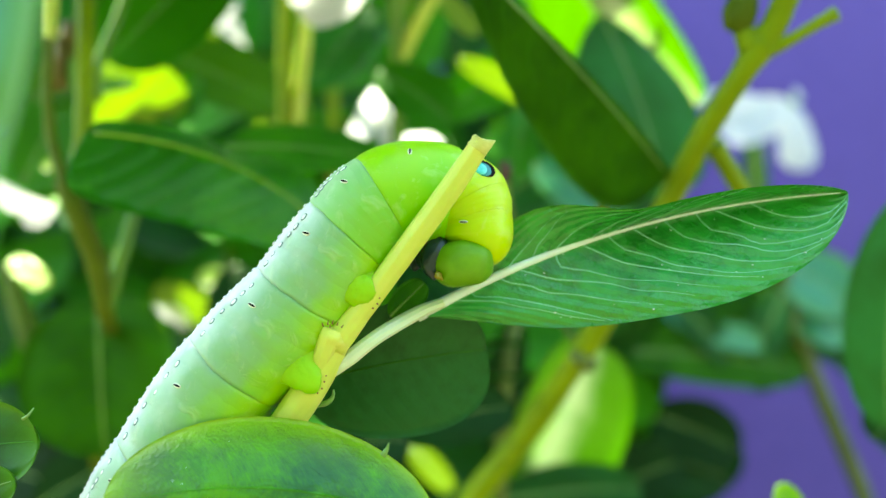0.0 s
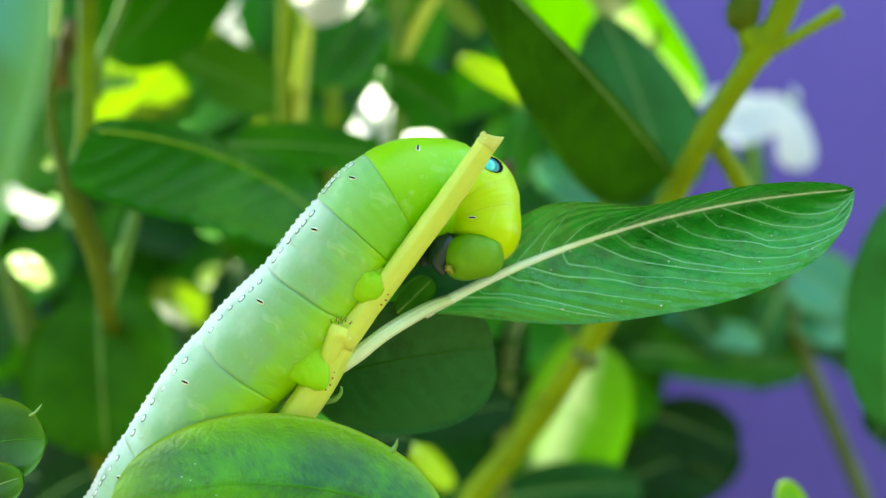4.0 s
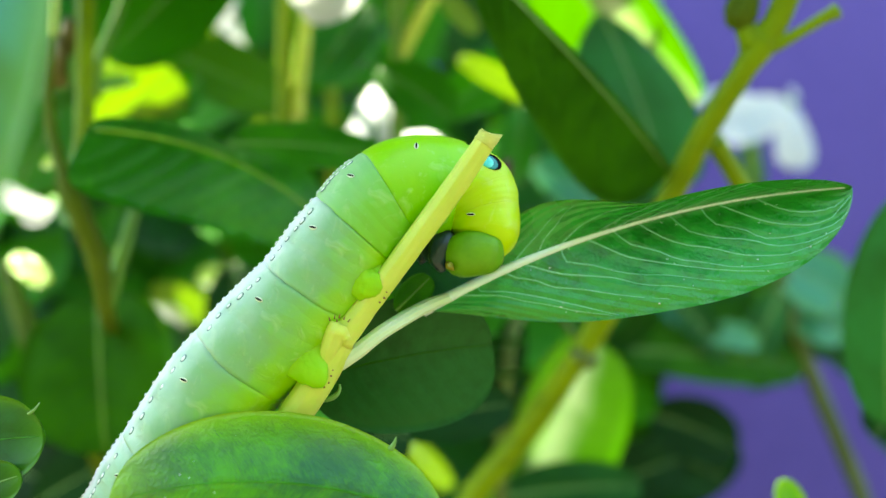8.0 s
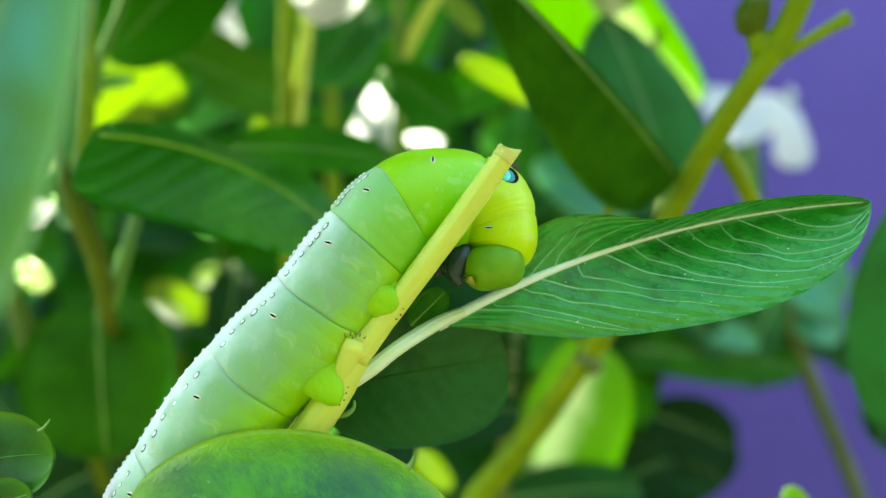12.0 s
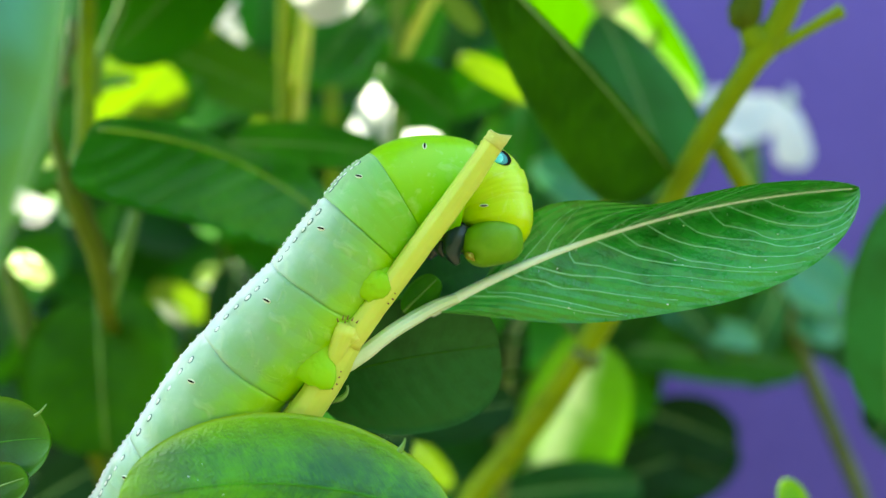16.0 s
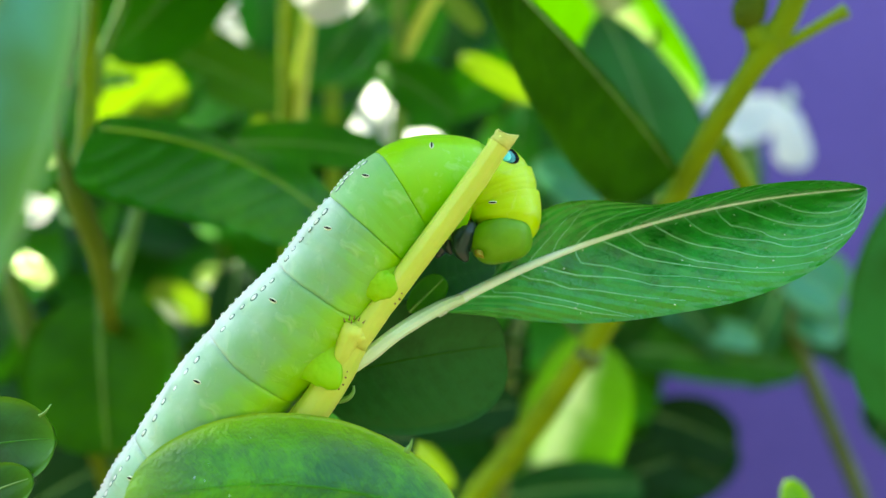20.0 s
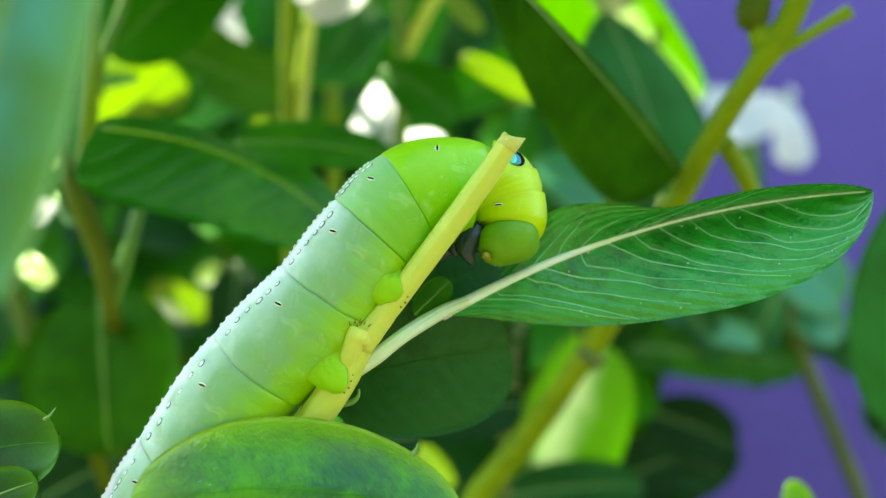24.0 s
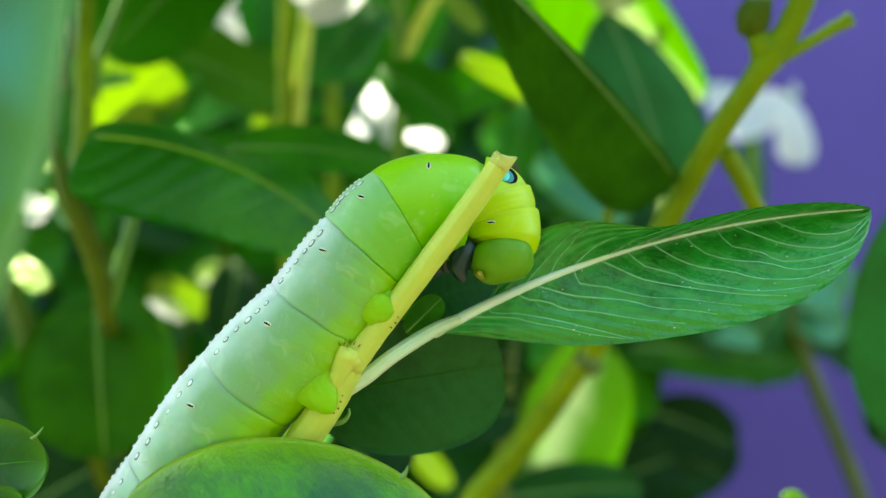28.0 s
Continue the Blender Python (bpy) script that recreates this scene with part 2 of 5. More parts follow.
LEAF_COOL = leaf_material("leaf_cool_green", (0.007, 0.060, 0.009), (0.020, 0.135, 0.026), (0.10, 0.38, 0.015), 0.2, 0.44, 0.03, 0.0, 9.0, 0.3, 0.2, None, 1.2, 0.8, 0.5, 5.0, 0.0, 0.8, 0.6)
RIB = plain_material("leaf_rib", (0.54, 0.73, 0.44), (0.69, 0.84, 0.60), 500, 0.5, 0.3, 0.2, streak=True)
RIB_GREEN = plain_material("leaf_rib_green", (0.12, 0.30, 0.06), (0.22, 0.42, 0.10), 500, 0.5, 0.15)
RIB_PALE = plain_material("leaf_vein_pale", (0.16, 0.56, 0.28), (0.32, 0.75, 0.49), 500, 0.5, 0.15)
STEM = plain_material("stem_pale_green", (0.46, 0.62, 0.060), (0.66, 0.76, 0.15), 260, 0.45, 0.25, 0.3, streak=True)
STEM_OLIVE = plain_material("stem_olive", (0.112, 0.205, 0.003), (0.225, 0.355, 0.005), 220, 0.5, 0.3, 0.1, spec=0.2)
STEM_DULL = plain_material("stem_dull_green", (0.05, 0.095, 0.007), (0.10, 0.16, 0.010), 220, 0.55, 0.3)
STEM_GREEN = plain_material("stem_fresh_green", (0.07, 0.20, 0.008), (0.13, 0.29, 0.016), 220, 0.5, 0.3, 0.1)
# Brownish olive, darkened to carry the shade on the low left stems.
STEM_MID = plain_material("stem_olive_brown", (0.055, 0.105, 0.003), (0.105, 0.165, 0.006), 220, 0.6, 0.3, spec=0.2)
STEM_WOOD = plain_material("stem_brown", (0.10, 0.07, 0.02), (0.22, 0.19, 0.05), 220, 0.6, 0.4)
CUT = plain_material("stem_cut", (0.48, 0.56, 0.10), (0.62, 0.66, 0.20), 900, 0.7, 0.5)
PETAL = leaf_material("petal_white", (0.75, 0.79, 0.84), (0.82, 0.86, 0.90), (0.88, 0.90, 0.90), 0.55, 0.5, 0.05, 0.0, 5.0, 0.1)
# Back stops: pale skin plus a sunlit white rim put into the colour.
SKIN_BACK = skin_material("skin_blue_green", [(0.0, (0.86, 0.93, 0.87)), (0.12, (0.76, 0.88, 0.80)), (0.23, (0.39, 0.60, 0.44)), (0.42, (0.22, 0.46, 0.225)), (0.55, (0.20, 0.47, 0.155)), (0.66, (0.215, 0.545, 0.06)), (0.77, (0.27, 0.60, 0.013))], 0.45, 0.16)
SKIN_MID = skin_material("skin_green", [(0.0, (0.43, 0.68, 0.34)), (0.25, (0.24, 0.54, 0.19)), (0.5, (0.19, 0.53, 0.06)), (0.75, (0.18, 0.54, 0.015)), (0.9, (0.12, 0.42, 0.015))])
SKIN_LIME = skin_material("skin_lime", [(0.0, (0.32, 0.66, 0.008)), (0.4, (0.25, 0.62, 0.006)), (0.7, (0.18, 0.54, 0.006)), (0.95, (0.11, 0.38, 0.008))], 0.25, 0.2)
SKIN_YELLOW = skin_material("skin_yellow", [(0.0, (0.51, 0.71, 0.004)), (0.4, (0.45, 0.70, 0.004)), (0.75, (0.36, 0.66, 0.006)), (0.95, (0.22, 0.50, 0.008))], 0.16)
SKIN_FOOT = plain_material("skin_proleg", (0.215, 0.54, 0.013), (0.31, 0.63, 0.015), 420, 0.5, 0.5, 0.5, spec=0.3)
HEAD = plain_material("head_capsule", (0.085, 0.26, 0.006), (0.14, 0.35, 0.012), 900, 0.46, 0.2, 0.1, spec=0.3)
DARK = plain_material("claw_dark", (0.005, 0.020, 0.018), (0.012, 0.040, 0.036), 900, 0.28, 0.3, spec=0.5)
BLACK = plain_material("spiracle_black", (0.002, 0.002, 0.002), (0.005, 0.005, 0.005), 900, 0.7, 0.1, spec=0.06)
CREAM = plain_material("spiracle_rim", (0.62, 0.72, 0.50), (0.72, 0.80, 0.60), 900, 0.45, 0.1)
DOT = plain_material("dot_white", (0.80, 0.86, 0.82), (0.88, 0.92, 0.88), 900, 0.4, 0.1)
DOT_RIM = plain_material("dot_rim", (0.10, 0.24, 0.19), (0.16, 0.32, 0.25), 900, 0.4, 0.1)
BROWN = plain_material("bract_brown", (0.16, 0.09, 0.03), (0.28, 0.18, 0.06), 900, 0.6, 0.3)
EYE_BLUE = plain_material("eyespot_turquoise", (0.012, 0.44, 0.37), (0.14, 0.78, 0.65), 1400, 0.25, 0.1)
EYE_TEAL = plain_material("eyespot_teal", (0.002, 0.14, 0.13), (0.006, 0.24, 0.22), 1400, 0.25, 0.1)


def wall_material():
    n = Nodes("wall_purple")
    broad = n.noise(4.0, 4.0)
    fine = n.noise(140.0, 5.0)
    col = n.ramp(n.math("ADD", n.math("MULTIPLY", broad, 0.6), n.math("MULTIPLY", fine, 0.4)), [(0.3, (0.080, 0.052, 0.31)), (0.7, (0.118, 0.078, 0.41))])
    n.set(Base_Color=col, Roughness=0.8)
    n.bump(fine, 0.4, 0.002)
    return n.mat


def soil_material():
    n = Nodes("soil")
    a, b = n.noise(9.0, 5.0), n.noise(160.0, 5.0)
    col = n.ramp(n.math("ADD", n.math("MULTIPLY", a, 0.5), n.math("MULTIPLY", b, 0.5)), [(0.3, (0.05, 0.035, 0.022)), (0.7, (0.14, 0.10, 0.065))])
    n.set(Base_Color=col, Roughness=0.95)
    n.bump(n.math("ADD", a, b), 0.8, 0.01)
    return n.mat


# ---- building helpers ----
def at(p):
    """Millimetres from the first eye (right, ahead, up) to world metres."""
    return Vector((p[0] * MM, p[1] * MM, EYE + p[2] * MM))


def origin(ob):
    v = Vector((0, 0, 0))
    while ob:
        v += ob.location
        ob = ob.parent
    return v


def thing(name, place, label, category, group="", kind=""):
    ob = new(name)
    ob.location = place
    ob.empty_display_size = 0.01
    return tagged(ob, label, category, group, kind)


def part(name, geo, material, parent=None, label="", centre=None, smooth=True):
    """One mesh object from (verts, faces, uvs) in world metres, under a thing or a part."""
    verts, faces, uvs = geo
    home = origin(parent) if parent else Vector((0, 0, 0))
    spot = Vector(centre) if centre is not None else home
    me = bpy.data.meshes.new(name)
    me.from_pydata([tuple(Vector(v) - spot) for v in verts], [], faces)
    if uvs:
        layer = me.uv_layers.new(name="UVMap")
        loops = np.empty(len(me.loops), dtype=np.int32)
        me.loops.foreach_get("vertex_index", loops)
        layer.data.foreach_set("uv", np.asarray(uvs, dtype=np.float32)[loops].ravel())
    if smooth:
        me.polygons.foreach_set("use_smooth", [True] * len(me.polygons))
    me.materials.append(material)
    me.update()
    ob = new(name, me)
    ob.parent = parent
    ob.location = spot - home
    if label:
        ob["label"] = label
    return ob


def spline(pts, n):
    """n points along a smooth curve through pts (tuples of any length), spaced by chord length."""
    P = np.array(pts, dtype=float)
    m = len(P) - 1
    h = [max(np.linalg.norm(P[i + 1] - P[i]), 1e-6) for i in range(m)]
    slope = [(P[i + 1] - P[i]) / h[i] for i in range(m)]
    tang = [slope[0]] + [(slope[i - 1] * h[i] + slope[i] * h[i - 1]) / (h[i - 1] + h[i]) for i in range(1, m)] + [slope[-1]]
    out = []
    for i in range(n):
        f = i / (n - 1) * m
        k = min(int(f), m - 1)
        t = f - k
        a, c = 2 * t ** 3 - 3 * t * t + 1, -2 * t ** 3 + 3 * t * t
        out.append(a * P[k] + c * P[k + 1] + h[k] * ((t ** 3 - 2 * t * t + t) * tang[k] + (t ** 3 - t * t) * tang[k + 1]))
    return out


def tube(pts, n=24, sides=10, wobble=0.0, seed=0, cap=True):
    """A round rod through (x, y, z, radius) in millimetres."""
    rnd = random.Random(seed)
    st = spline(pts, n)
    verts, faces, uvs = [], [], []
    prev = None
    for i, s in enumerate(st):
        a, b = st[max(i - 1, 0)], st[min(i + 1, n - 1)]
        t = Vector(b[:3] - a[:3]).normalized()
        if prev is None:
            prev = t.orthogonal().normalized()
        u = (prev - t * prev.dot(t)).normalized()
        prev = u
        w = t.cross(u)
        c = at(s[:3])
        for k in range(sides + 1):
            ang = 2 * math.pi * k / sides
            r = s[3] * MM * (1 + wobble * (noise.noise((math.cos(ang) * 1.3 + seed, math.sin(ang) * 1.3, i * 0.45))))
            verts.append(c + (u * math.cos(ang) + w * math.sin(ang)) * r)
            uvs.append((i / (n - 1), k / sides))
    m = sides + 1
    for i in range(n - 1):
        for k in range(sides):
            faces.append((i * m + k, i * m + k + 1, (i + 1) * m + k + 1, (i + 1) * m + k))
    if cap:
        for ring, flip in ((0, True), (n - 1, False)):
            verts.append(at(st[ring][:3]))
            uvs.append((ring / (n - 1), 0.5))
            c = len(verts) - 1
            for k in range(sides):
                tri = (ring * m + k, ring * m + k + 1, c)
                faces.append(tri[::-1] if flip else tri)
    return verts, faces, uvs


def blob(centre, radii, axes=None, nu=16, nv=10, rough=0.0, seed=0.0, power=1.0):
    """A rounded lump, in millimetres, on three axes."""
    ax = axes or (Vector((1, 0, 0)), Vector((0, 1, 0)), Vector((0, 0, 1)))
    c = at(centre)
    verts, faces, uvs = [], [], []
    for j in range(nv + 1):
        th = math.pi * j / nv
        for i in range(nu + 1):
            ph = 2 * math.pi * i / nu
            d = (math.sin(th) * math.cos(ph), math.sin(th) * math.sin(ph), math.cos(th))
            k = 1 + rough * noise.noise((d[0] * 1.7 + seed, d[1] * 1.7, d[2] * 1.7 + seed))
            e = [math.copysign(abs(a) ** power, a) for a in d]
            verts.append(c + sum((ax[m] * (e[m] * radii[m] * MM * k) for m in range(3)), Vector()))
            uvs.append((j / nv, i / nu))
    m = nu + 1
    for j in range(nv):
        for i in range(nu):
            faces.append((j * m + i, (j + 1) * m + i, (j + 1) * m + i + 1, j * m + i + 1))
    return verts, faces, uvs


def lump(lobes, squash=0.6, nu=36, nv=24, seed=0.0):
    """One soft fleshy lump round several overlapping balls (centre, radius), flattened from front to back."""
    mid = sum((Vector(c) for c, r in lobes), Vector()) / len(lobes)

    def field(p):
        total = 0.0
        for c, r in lobes:
            v = p - Vector(c)
            v.y /= squash
            total += math.exp(-1.6 * (v.length / r) ** 2)
        return total

    verts, faces, uvs = [], [], []
    for j in range(nv + 1):
        th = math.pi * j / nv
        for i in range(nu + 1):
            ph = 2 * math.pi * i / nu
            d = Vector((math.sin(th) * math.cos(ph), math.sin(th) * math.sin(ph), math.cos(th)))
            lo, hi = 0.0, 9.0
            for _ in range(14):
                r = (lo + hi) / 2
                if field(mid + d * r) > 0.2:
                    lo = r
                else:
                    hi = r
            verts.append(at(mid + d * (lo * (1 + 0.09 * noise.noise(d * 3.0 + Vector((seed, 0, 0)))))))
            uvs.append((j / nv, i / nu))
    m = nu + 1
    for j in range(nv):
        for i in range(nu):
            faces.append((j * m + i, (j + 1) * m + i, (j + 1) * m + i + 1, j * m + i + 1))
    return verts, faces, uvs


class Blade:
    """The surface of one leaf: from base to tip, with fold, arch, sway and twist (millimetres, degrees)."""

    def __init__(self, base, tip, half, face=(0, -1, 0.3), fold=(15, 15), fold_end=None, arch=0.0, sway=0.0, twist=0.0, shape=(0.7, 0.38), cup=0.0, wave=0.3, seed=0, thick=0.28, lobes=(1.0, 1.0), bite=0.0):
        self.b, self.t = Vector(base), Vector(tip)
        self.len = (self.t - self.b).length
        self.u = (self.t - self.b).normalized()
        f = Vector(face)
        self.n = (f - self.u * f.dot(self.u)).normalized()
        self.v = self.n.cross(self.u)
        self.half, self.fold, self.fold_end = half, fold, fold_end or fold
        self.arch, self.sway, self.twist, self.shape, self.cup = arch, sway, twist, shape, cup
        self.wave, self.seed, self.thick, self.lobes, self.bite = wave, seed, thick, lobes, bite
        a, b = shape
        pk = a / (a + b)
        self.norm = pk ** a * (1 - pk) ** b

    def width(self, s):
        a, b = self.shape
        return self.half * max(s, 0.0) ** a * max(1 - s, 0.0) ** b / self.norm

    def at(self, s, q, lift=0.0):
        hump = 4 * s * (1 - s)
        c = self.b + self.u * (self.len * s) + self.n * (self.arch * hump) + self.v * (self.sway * hump)
        tw = radians(self.twist) * (s - 0.4)
        v = self.v * math.cos(tw) + self.n * math.sin(tw)
        n = self.n * math.cos(tw) - self.v * math.sin(tw)
        k = 0 if q >= 0 else 1
        e = min(max((s - 0.15) / 0.4, 0.0), 1.0)
        f = radians(self.fold[k] + (self.fold_end[k] - self.fold[k]) * e * e * (3 - 2 * e))
        w = self.width(s) * abs(q) * self.lobes[k]
        if self.bite and q > 0:
            g = min(max((s + 0.02 * noise.noise((q * 5, s * 40, 3.0)) - self.bite) / 0.07, 0.03), 1.0)
            w *= g * g * (3 - 2 * g)
        out = v * math.copysign(1, q) if q else v * 0
        p = c + out * (w * math.cos(f)) + n * (w * math.sin(f))
        p += n * (-self.cup * self.half * q * q * hump)
        p += n * (self.wave * abs(q) * noise.noise((s * 4 + self.seed * 7.3, q * 2.0, self.seed * 1.7)))
        return p + n * lift

    def geo(self, ns=26, nq=12):
        verts, faces, uvs = [], [], []
        for lift in (self.thick / 2, -self.thick / 2):
            for i in range(ns + 1):
                s = 0.5 - 0.5 * math.cos(math.pi * (0.02 + 0.98 * i / ns))
                for j in range(nq + 1):
                    q = -1 + 2 * j / nq
                    edge = 0.25 if j in (0, nq) or i == ns else 1.0
                    verts.append(at(self.at(s, q, lift * edge)))
                    uvs.append((s, (q + 1) / 2))
        m, k = nq + 1, (ns + 1) * (nq + 1)
        for i in range(ns):
            for j in range(nq):
                a = i * m + j
                faces.append((a, a + m, a + m + 1, a + 1))
                faces.append((k + a, k + a + 1, k + a + m + 1, k + a + m))
        for i in range(ns):
            for j in (0, nq):
                a = i * m + j
                faces.append((a, k + a, k + a + m, a + m) if j else (a, a + m, k + a + m, k + a))
        for j in range(nq):
            for i in (0, ns):
                a = i * m + j
                faces.append((a, a + 1, k + a + 1, k + a))
        return verts, faces, uvs

    def rib(self, r0=0.5, r1=0.12, lift=0.12, end=0.97, n=22):
        return tube([(*self.at(0.004 + end * i / 9, 0.0, lift), r0 + (r1 - r0) * (i / 9) ** 0.8) for i in range(10)], n, 8)

    def side_veins(self, count=9, r=0.10, lift=0.16, seed=1, reach=0.17, upto=0.9, least=0.05, above=1.0):
        rnd = random.Random(seed)
        geos = []  # one rod a vein
        for side in (1, -1):
            for i in range(count):
                s0 = 0.05 + 0.80 * (i + 0.3 * rnd.random() + (0.25 if side > 0 else 0)) / count
                ds = reach * (1.0 if side < 0 else above) + 0.05 * rnd.random()
                if side > 0 and not least < s0 < upto:
                    continue
                row, far = [], 0.80 + 0.16 * rnd.random()
                for j in range(8):
                    f = j / 7
                    bend = (0.034 if side < 0 else 0.010) * (noise.noise((s0 * 30 + f * 3.6, side * 4.0, seed)) + 0.5 * noise.noise((s0 * 50 + f * 9.0, side * 2.0, seed)))
                    rr = r * (0.7 + 0.45 * rnd.random()) * (1 - 0.7 * f) * (1.0 if side < 0 else 0.72)
                    bow = (1.25, 0.75) if side < 0 else (1.0, 1.0)
                    row.append((*self.at(min(s0 + bend + ds * f ** bow[0], 0.985), side * far * f ** bow[1], lift - 0.2 * rr), rr))
                geos.append(tube(row, 14, 5, cap=False))
        return geos


def leaf(parent, material, blade, rib=RIB_GREEN, r=(0.45, 0.10), veins=0, vein_mat=None, label="", ns=22, nq=10):
    ob = part("leaf", blade.geo(ns, nq), material, parent, label)
    if rib:
        part("midrib", blade.rib(*r), rib, ob)
    if veins:
        for geo in blade.side_veins(veins):
            part("vein", geo, vein_mat or rib, ob)
    return ob


# ---- the setting ----
def box(x0, x1, y0, y1, z0, z1, nx=1, nz=1):
    verts, faces = [], []
    for x in (x0, x1):
        for y in (y0, y1):
            for z in (z0, z1):
                verts.append((x, y, z))
    return verts, [(0, 1, 3, 2), (4, 6, 7, 5), (0, 4, 5, 1), (2, 3, 7, 6), (0, 2, 6, 4), (1, 5, 7, 3)], None


def ground_sheet():
    xs = np.concatenate([[-400, -60, -12], np.linspace(-3, 3, 41), [12, 60, 400]])
    verts = [(x, y, 0.012 * noise.noise((x * 3, y * 3, 0)) * (abs(x) < 4 and abs(y) < 4)) for x in xs for y in xs]
    n = len(xs)
    return verts, [(i * n + j, (i + 1) * n + j, (i + 1) * n + j + 1, i * n + j + 1) for i in range(n - 1) for j in range(n - 1)], None


tagged(part("ground", ground_sheet(), soil_material()), "bare brown garden soil under the plants", "ground", kind="structure")
tagged(part("wall_back", box(-2.2, 2.2, 0.66, 0.80, -0.05, 1.24), wall_material(), smooth=False), "plain purple painted plaster garden wall behind the plants", "wall", kind="structure")
# Unseen wall behind the camera, added to cut low light from the front.
tagged(part("wall_light_block", box(-3.0, 3.0, -1.14, -1.0, -0.05, 1.42), plain_material("light_block_grey_green", (0.07, 0.085, 0.05), (0.12, 0.135, 0.08), 30, 0.9, 0.4), smooth=False), "unseen plain grey-green wall added to block low sky light", "wall", kind="structure")


# ---- the shoot that carries the caterpillar ----
def shoot(place_mm, label, group="periwinkle shoots"):
    base = at(place_mm)
    return thing("periwinkle_shoot", (base.x, base.y, 0.0), label, "plant", group)


def down(p, r=2.0, lean=(0, 0)):
    """The lower run of a stem from p to the soil."""
    x, y, z = p[:3]
    return [(x + lean[0], y + lean[1], -505, r * 1.3), (x + lean[0] * 0.9, y + lean[1] * 0.9, -330, r * 1.15), (x + lean[0] * 0.4, y + lean[1] * 0.4, (z - 330) / 2 - 20, r)]


main_shoot = shoot((-32, 84, 0), "pale green periwinkle stem with a broken tip and glossy leaves")
stem = part("stem", tube(down((-26, 83, -40), 1.7, (-6, 4)) + [(-21.73, 81, -27.38, 1.72), (-14.43, 79.3, -16.01, 1.58), (-11.46, 78.8, -11.46, 1.52), (-9.58, 78.4, -7.76, 1.41)], 60, 14, 0.05, 1), STEM, main_shoot, "pale yellow-green ribbed stem")
part("upper_stem", tube([(-10.09, 78.3, -8.89, 1.35), (-7.45, 77.9, -5.53, 1.14), (-3.27, 77, 0.05, 1.12), (0.81, 76, 5.6, 1.08), (3.4, 75.25, 9.39, 0.95)], 34, 14, 0.05, 2), STEM, main_shoot, "pale green bare stem with a broken end")
tip_geo = tube([(2.95, 75.3, 8.75, 0.97), (3.20, 75.28, 9.10, 0.98), (3.45, 75.25, 9.44, 0.97), (3.65, 75.2, 9.71, 0.93)], 10, 14, 0.10, 3)
tip_mid = at((3.65, 75.2, 9.71))
for i, v in enumerate(tip_geo[0]):
    if i >= 9 * 15 and i != 10 * 15:
        slant = (v - tip_mid).dot(Vector((0.78, 0, -0.62)))
        v += Vector((0.62, 0, 0.78)) * (0.5 * slant + 0.0002 * noise.noise(v * 2600))
part("stem_tip", tip_geo, CUT, main_shoot, "torn pale end of the stem")
part("node", blob((-9.97, 78.2, -8.15), (1.55, 1.5, 1.1), (Vector((0.72, 0, -0.69)), Vector((0, 1, 0)), Vector((0.69, 0, 0.72))), 18, 10, 0.2, 3), STEM, main_shoot, "swollen leaf node")
part("leaf_scar", tube([(-11.63, 78.2, -11.58, 0.7), (-11.08, 77.95, -9.99, 1), (-10.47, 77.7, -8.56, 1.12), (-10.00, 77.6, -7.57, 1.18), (-9.89, 77.6, -7.32, 1)], 16, 14, 0.16, 8), STEM, main_shoot, "cut leaf base on the node")
for a, b in [((-10.78, 76.6, -6.97), (-10.87, 76.5, -6.60)), ((-10.38, 76.6, -6.82), (-10.31, 76.5, -6.40)), ((-9.97, 76.6, -6.76), (-9.85, 76.5, -6.35)), ((-9.56, 76.6, -6.87), (-9.40, 76.5, -6.55)), ((-9.16, 76.6, -7.07), (-8.94, 76.5, -6.81)), ((-10.17, 76.6, -7.07), (-10.16, 76.5, -6.76))]:
    part("bract_hair", tube([(*a, 0.09), (*b, 0.03)], 4, 5), BROWN, main_shoot)
part("petiole", tube([(-11.18, 79.4, -11.86, 0.69), (-9.86, 79, -10.96, 0.68), (-8.34, 79, -9.86, 0.73), (-6.42, 79.2, -8.36, 0.68), (-4.25, 81, -7.1, 0.7), (-1.76, 82.8, -5.88, 0.63), (0.33, 83.8, -5.17, 0.5), (2.87, 84.8, -4.45, 0.28)], 24, 10, 0.05, 4), RIB, main_shoot, "pale green leaf stalk")
main_blade = Blade((-2.72, 83.6, -6.72), (39.64, 83.5, 5.54), 9.1, (0, -1, 0.03), (4, 16), (80, 34), -0.8, 2.6, 0, (1.15, 0.76), 0.14, 0.7, 3, 0.3, (0.84, 1.20), 0.13)
main_leaf = part("leaf", main_blade.geo(46, 22), LEAF_GLOSS, main_shoot, "glossy mid-green leaf with a cream midrib")
part("midrib", main_blade.rib(0.60, 0.09, 0.15, 0.98, 30), RIB_WHITE, main_leaf, "cream midrib")
for geo in main_blade.side_veins(12, 0.085, 0.155, 5, 0.30, 0.62, 0.2, 0.35):
    part("vein", geo, RIB_PALE, main_leaf)
fleck_rnd = random.Random(77)
for k in range(26):
    p = main_blade.at(fleck_rnd.uniform(0.25, 0.9), -fleck_rnd.uniform(0.04, 0.92), 0.17)
    r = fleck_rnd.uniform(0.035, 0.075)
    part("fleck", blob(p, (r * fleck_rnd.uniform(0.8, 2.2), r, r * fleck_rnd.uniform(0.7, 1.1)), None, 7, 5, 0.4, k), RIB_WHITE, main_leaf)
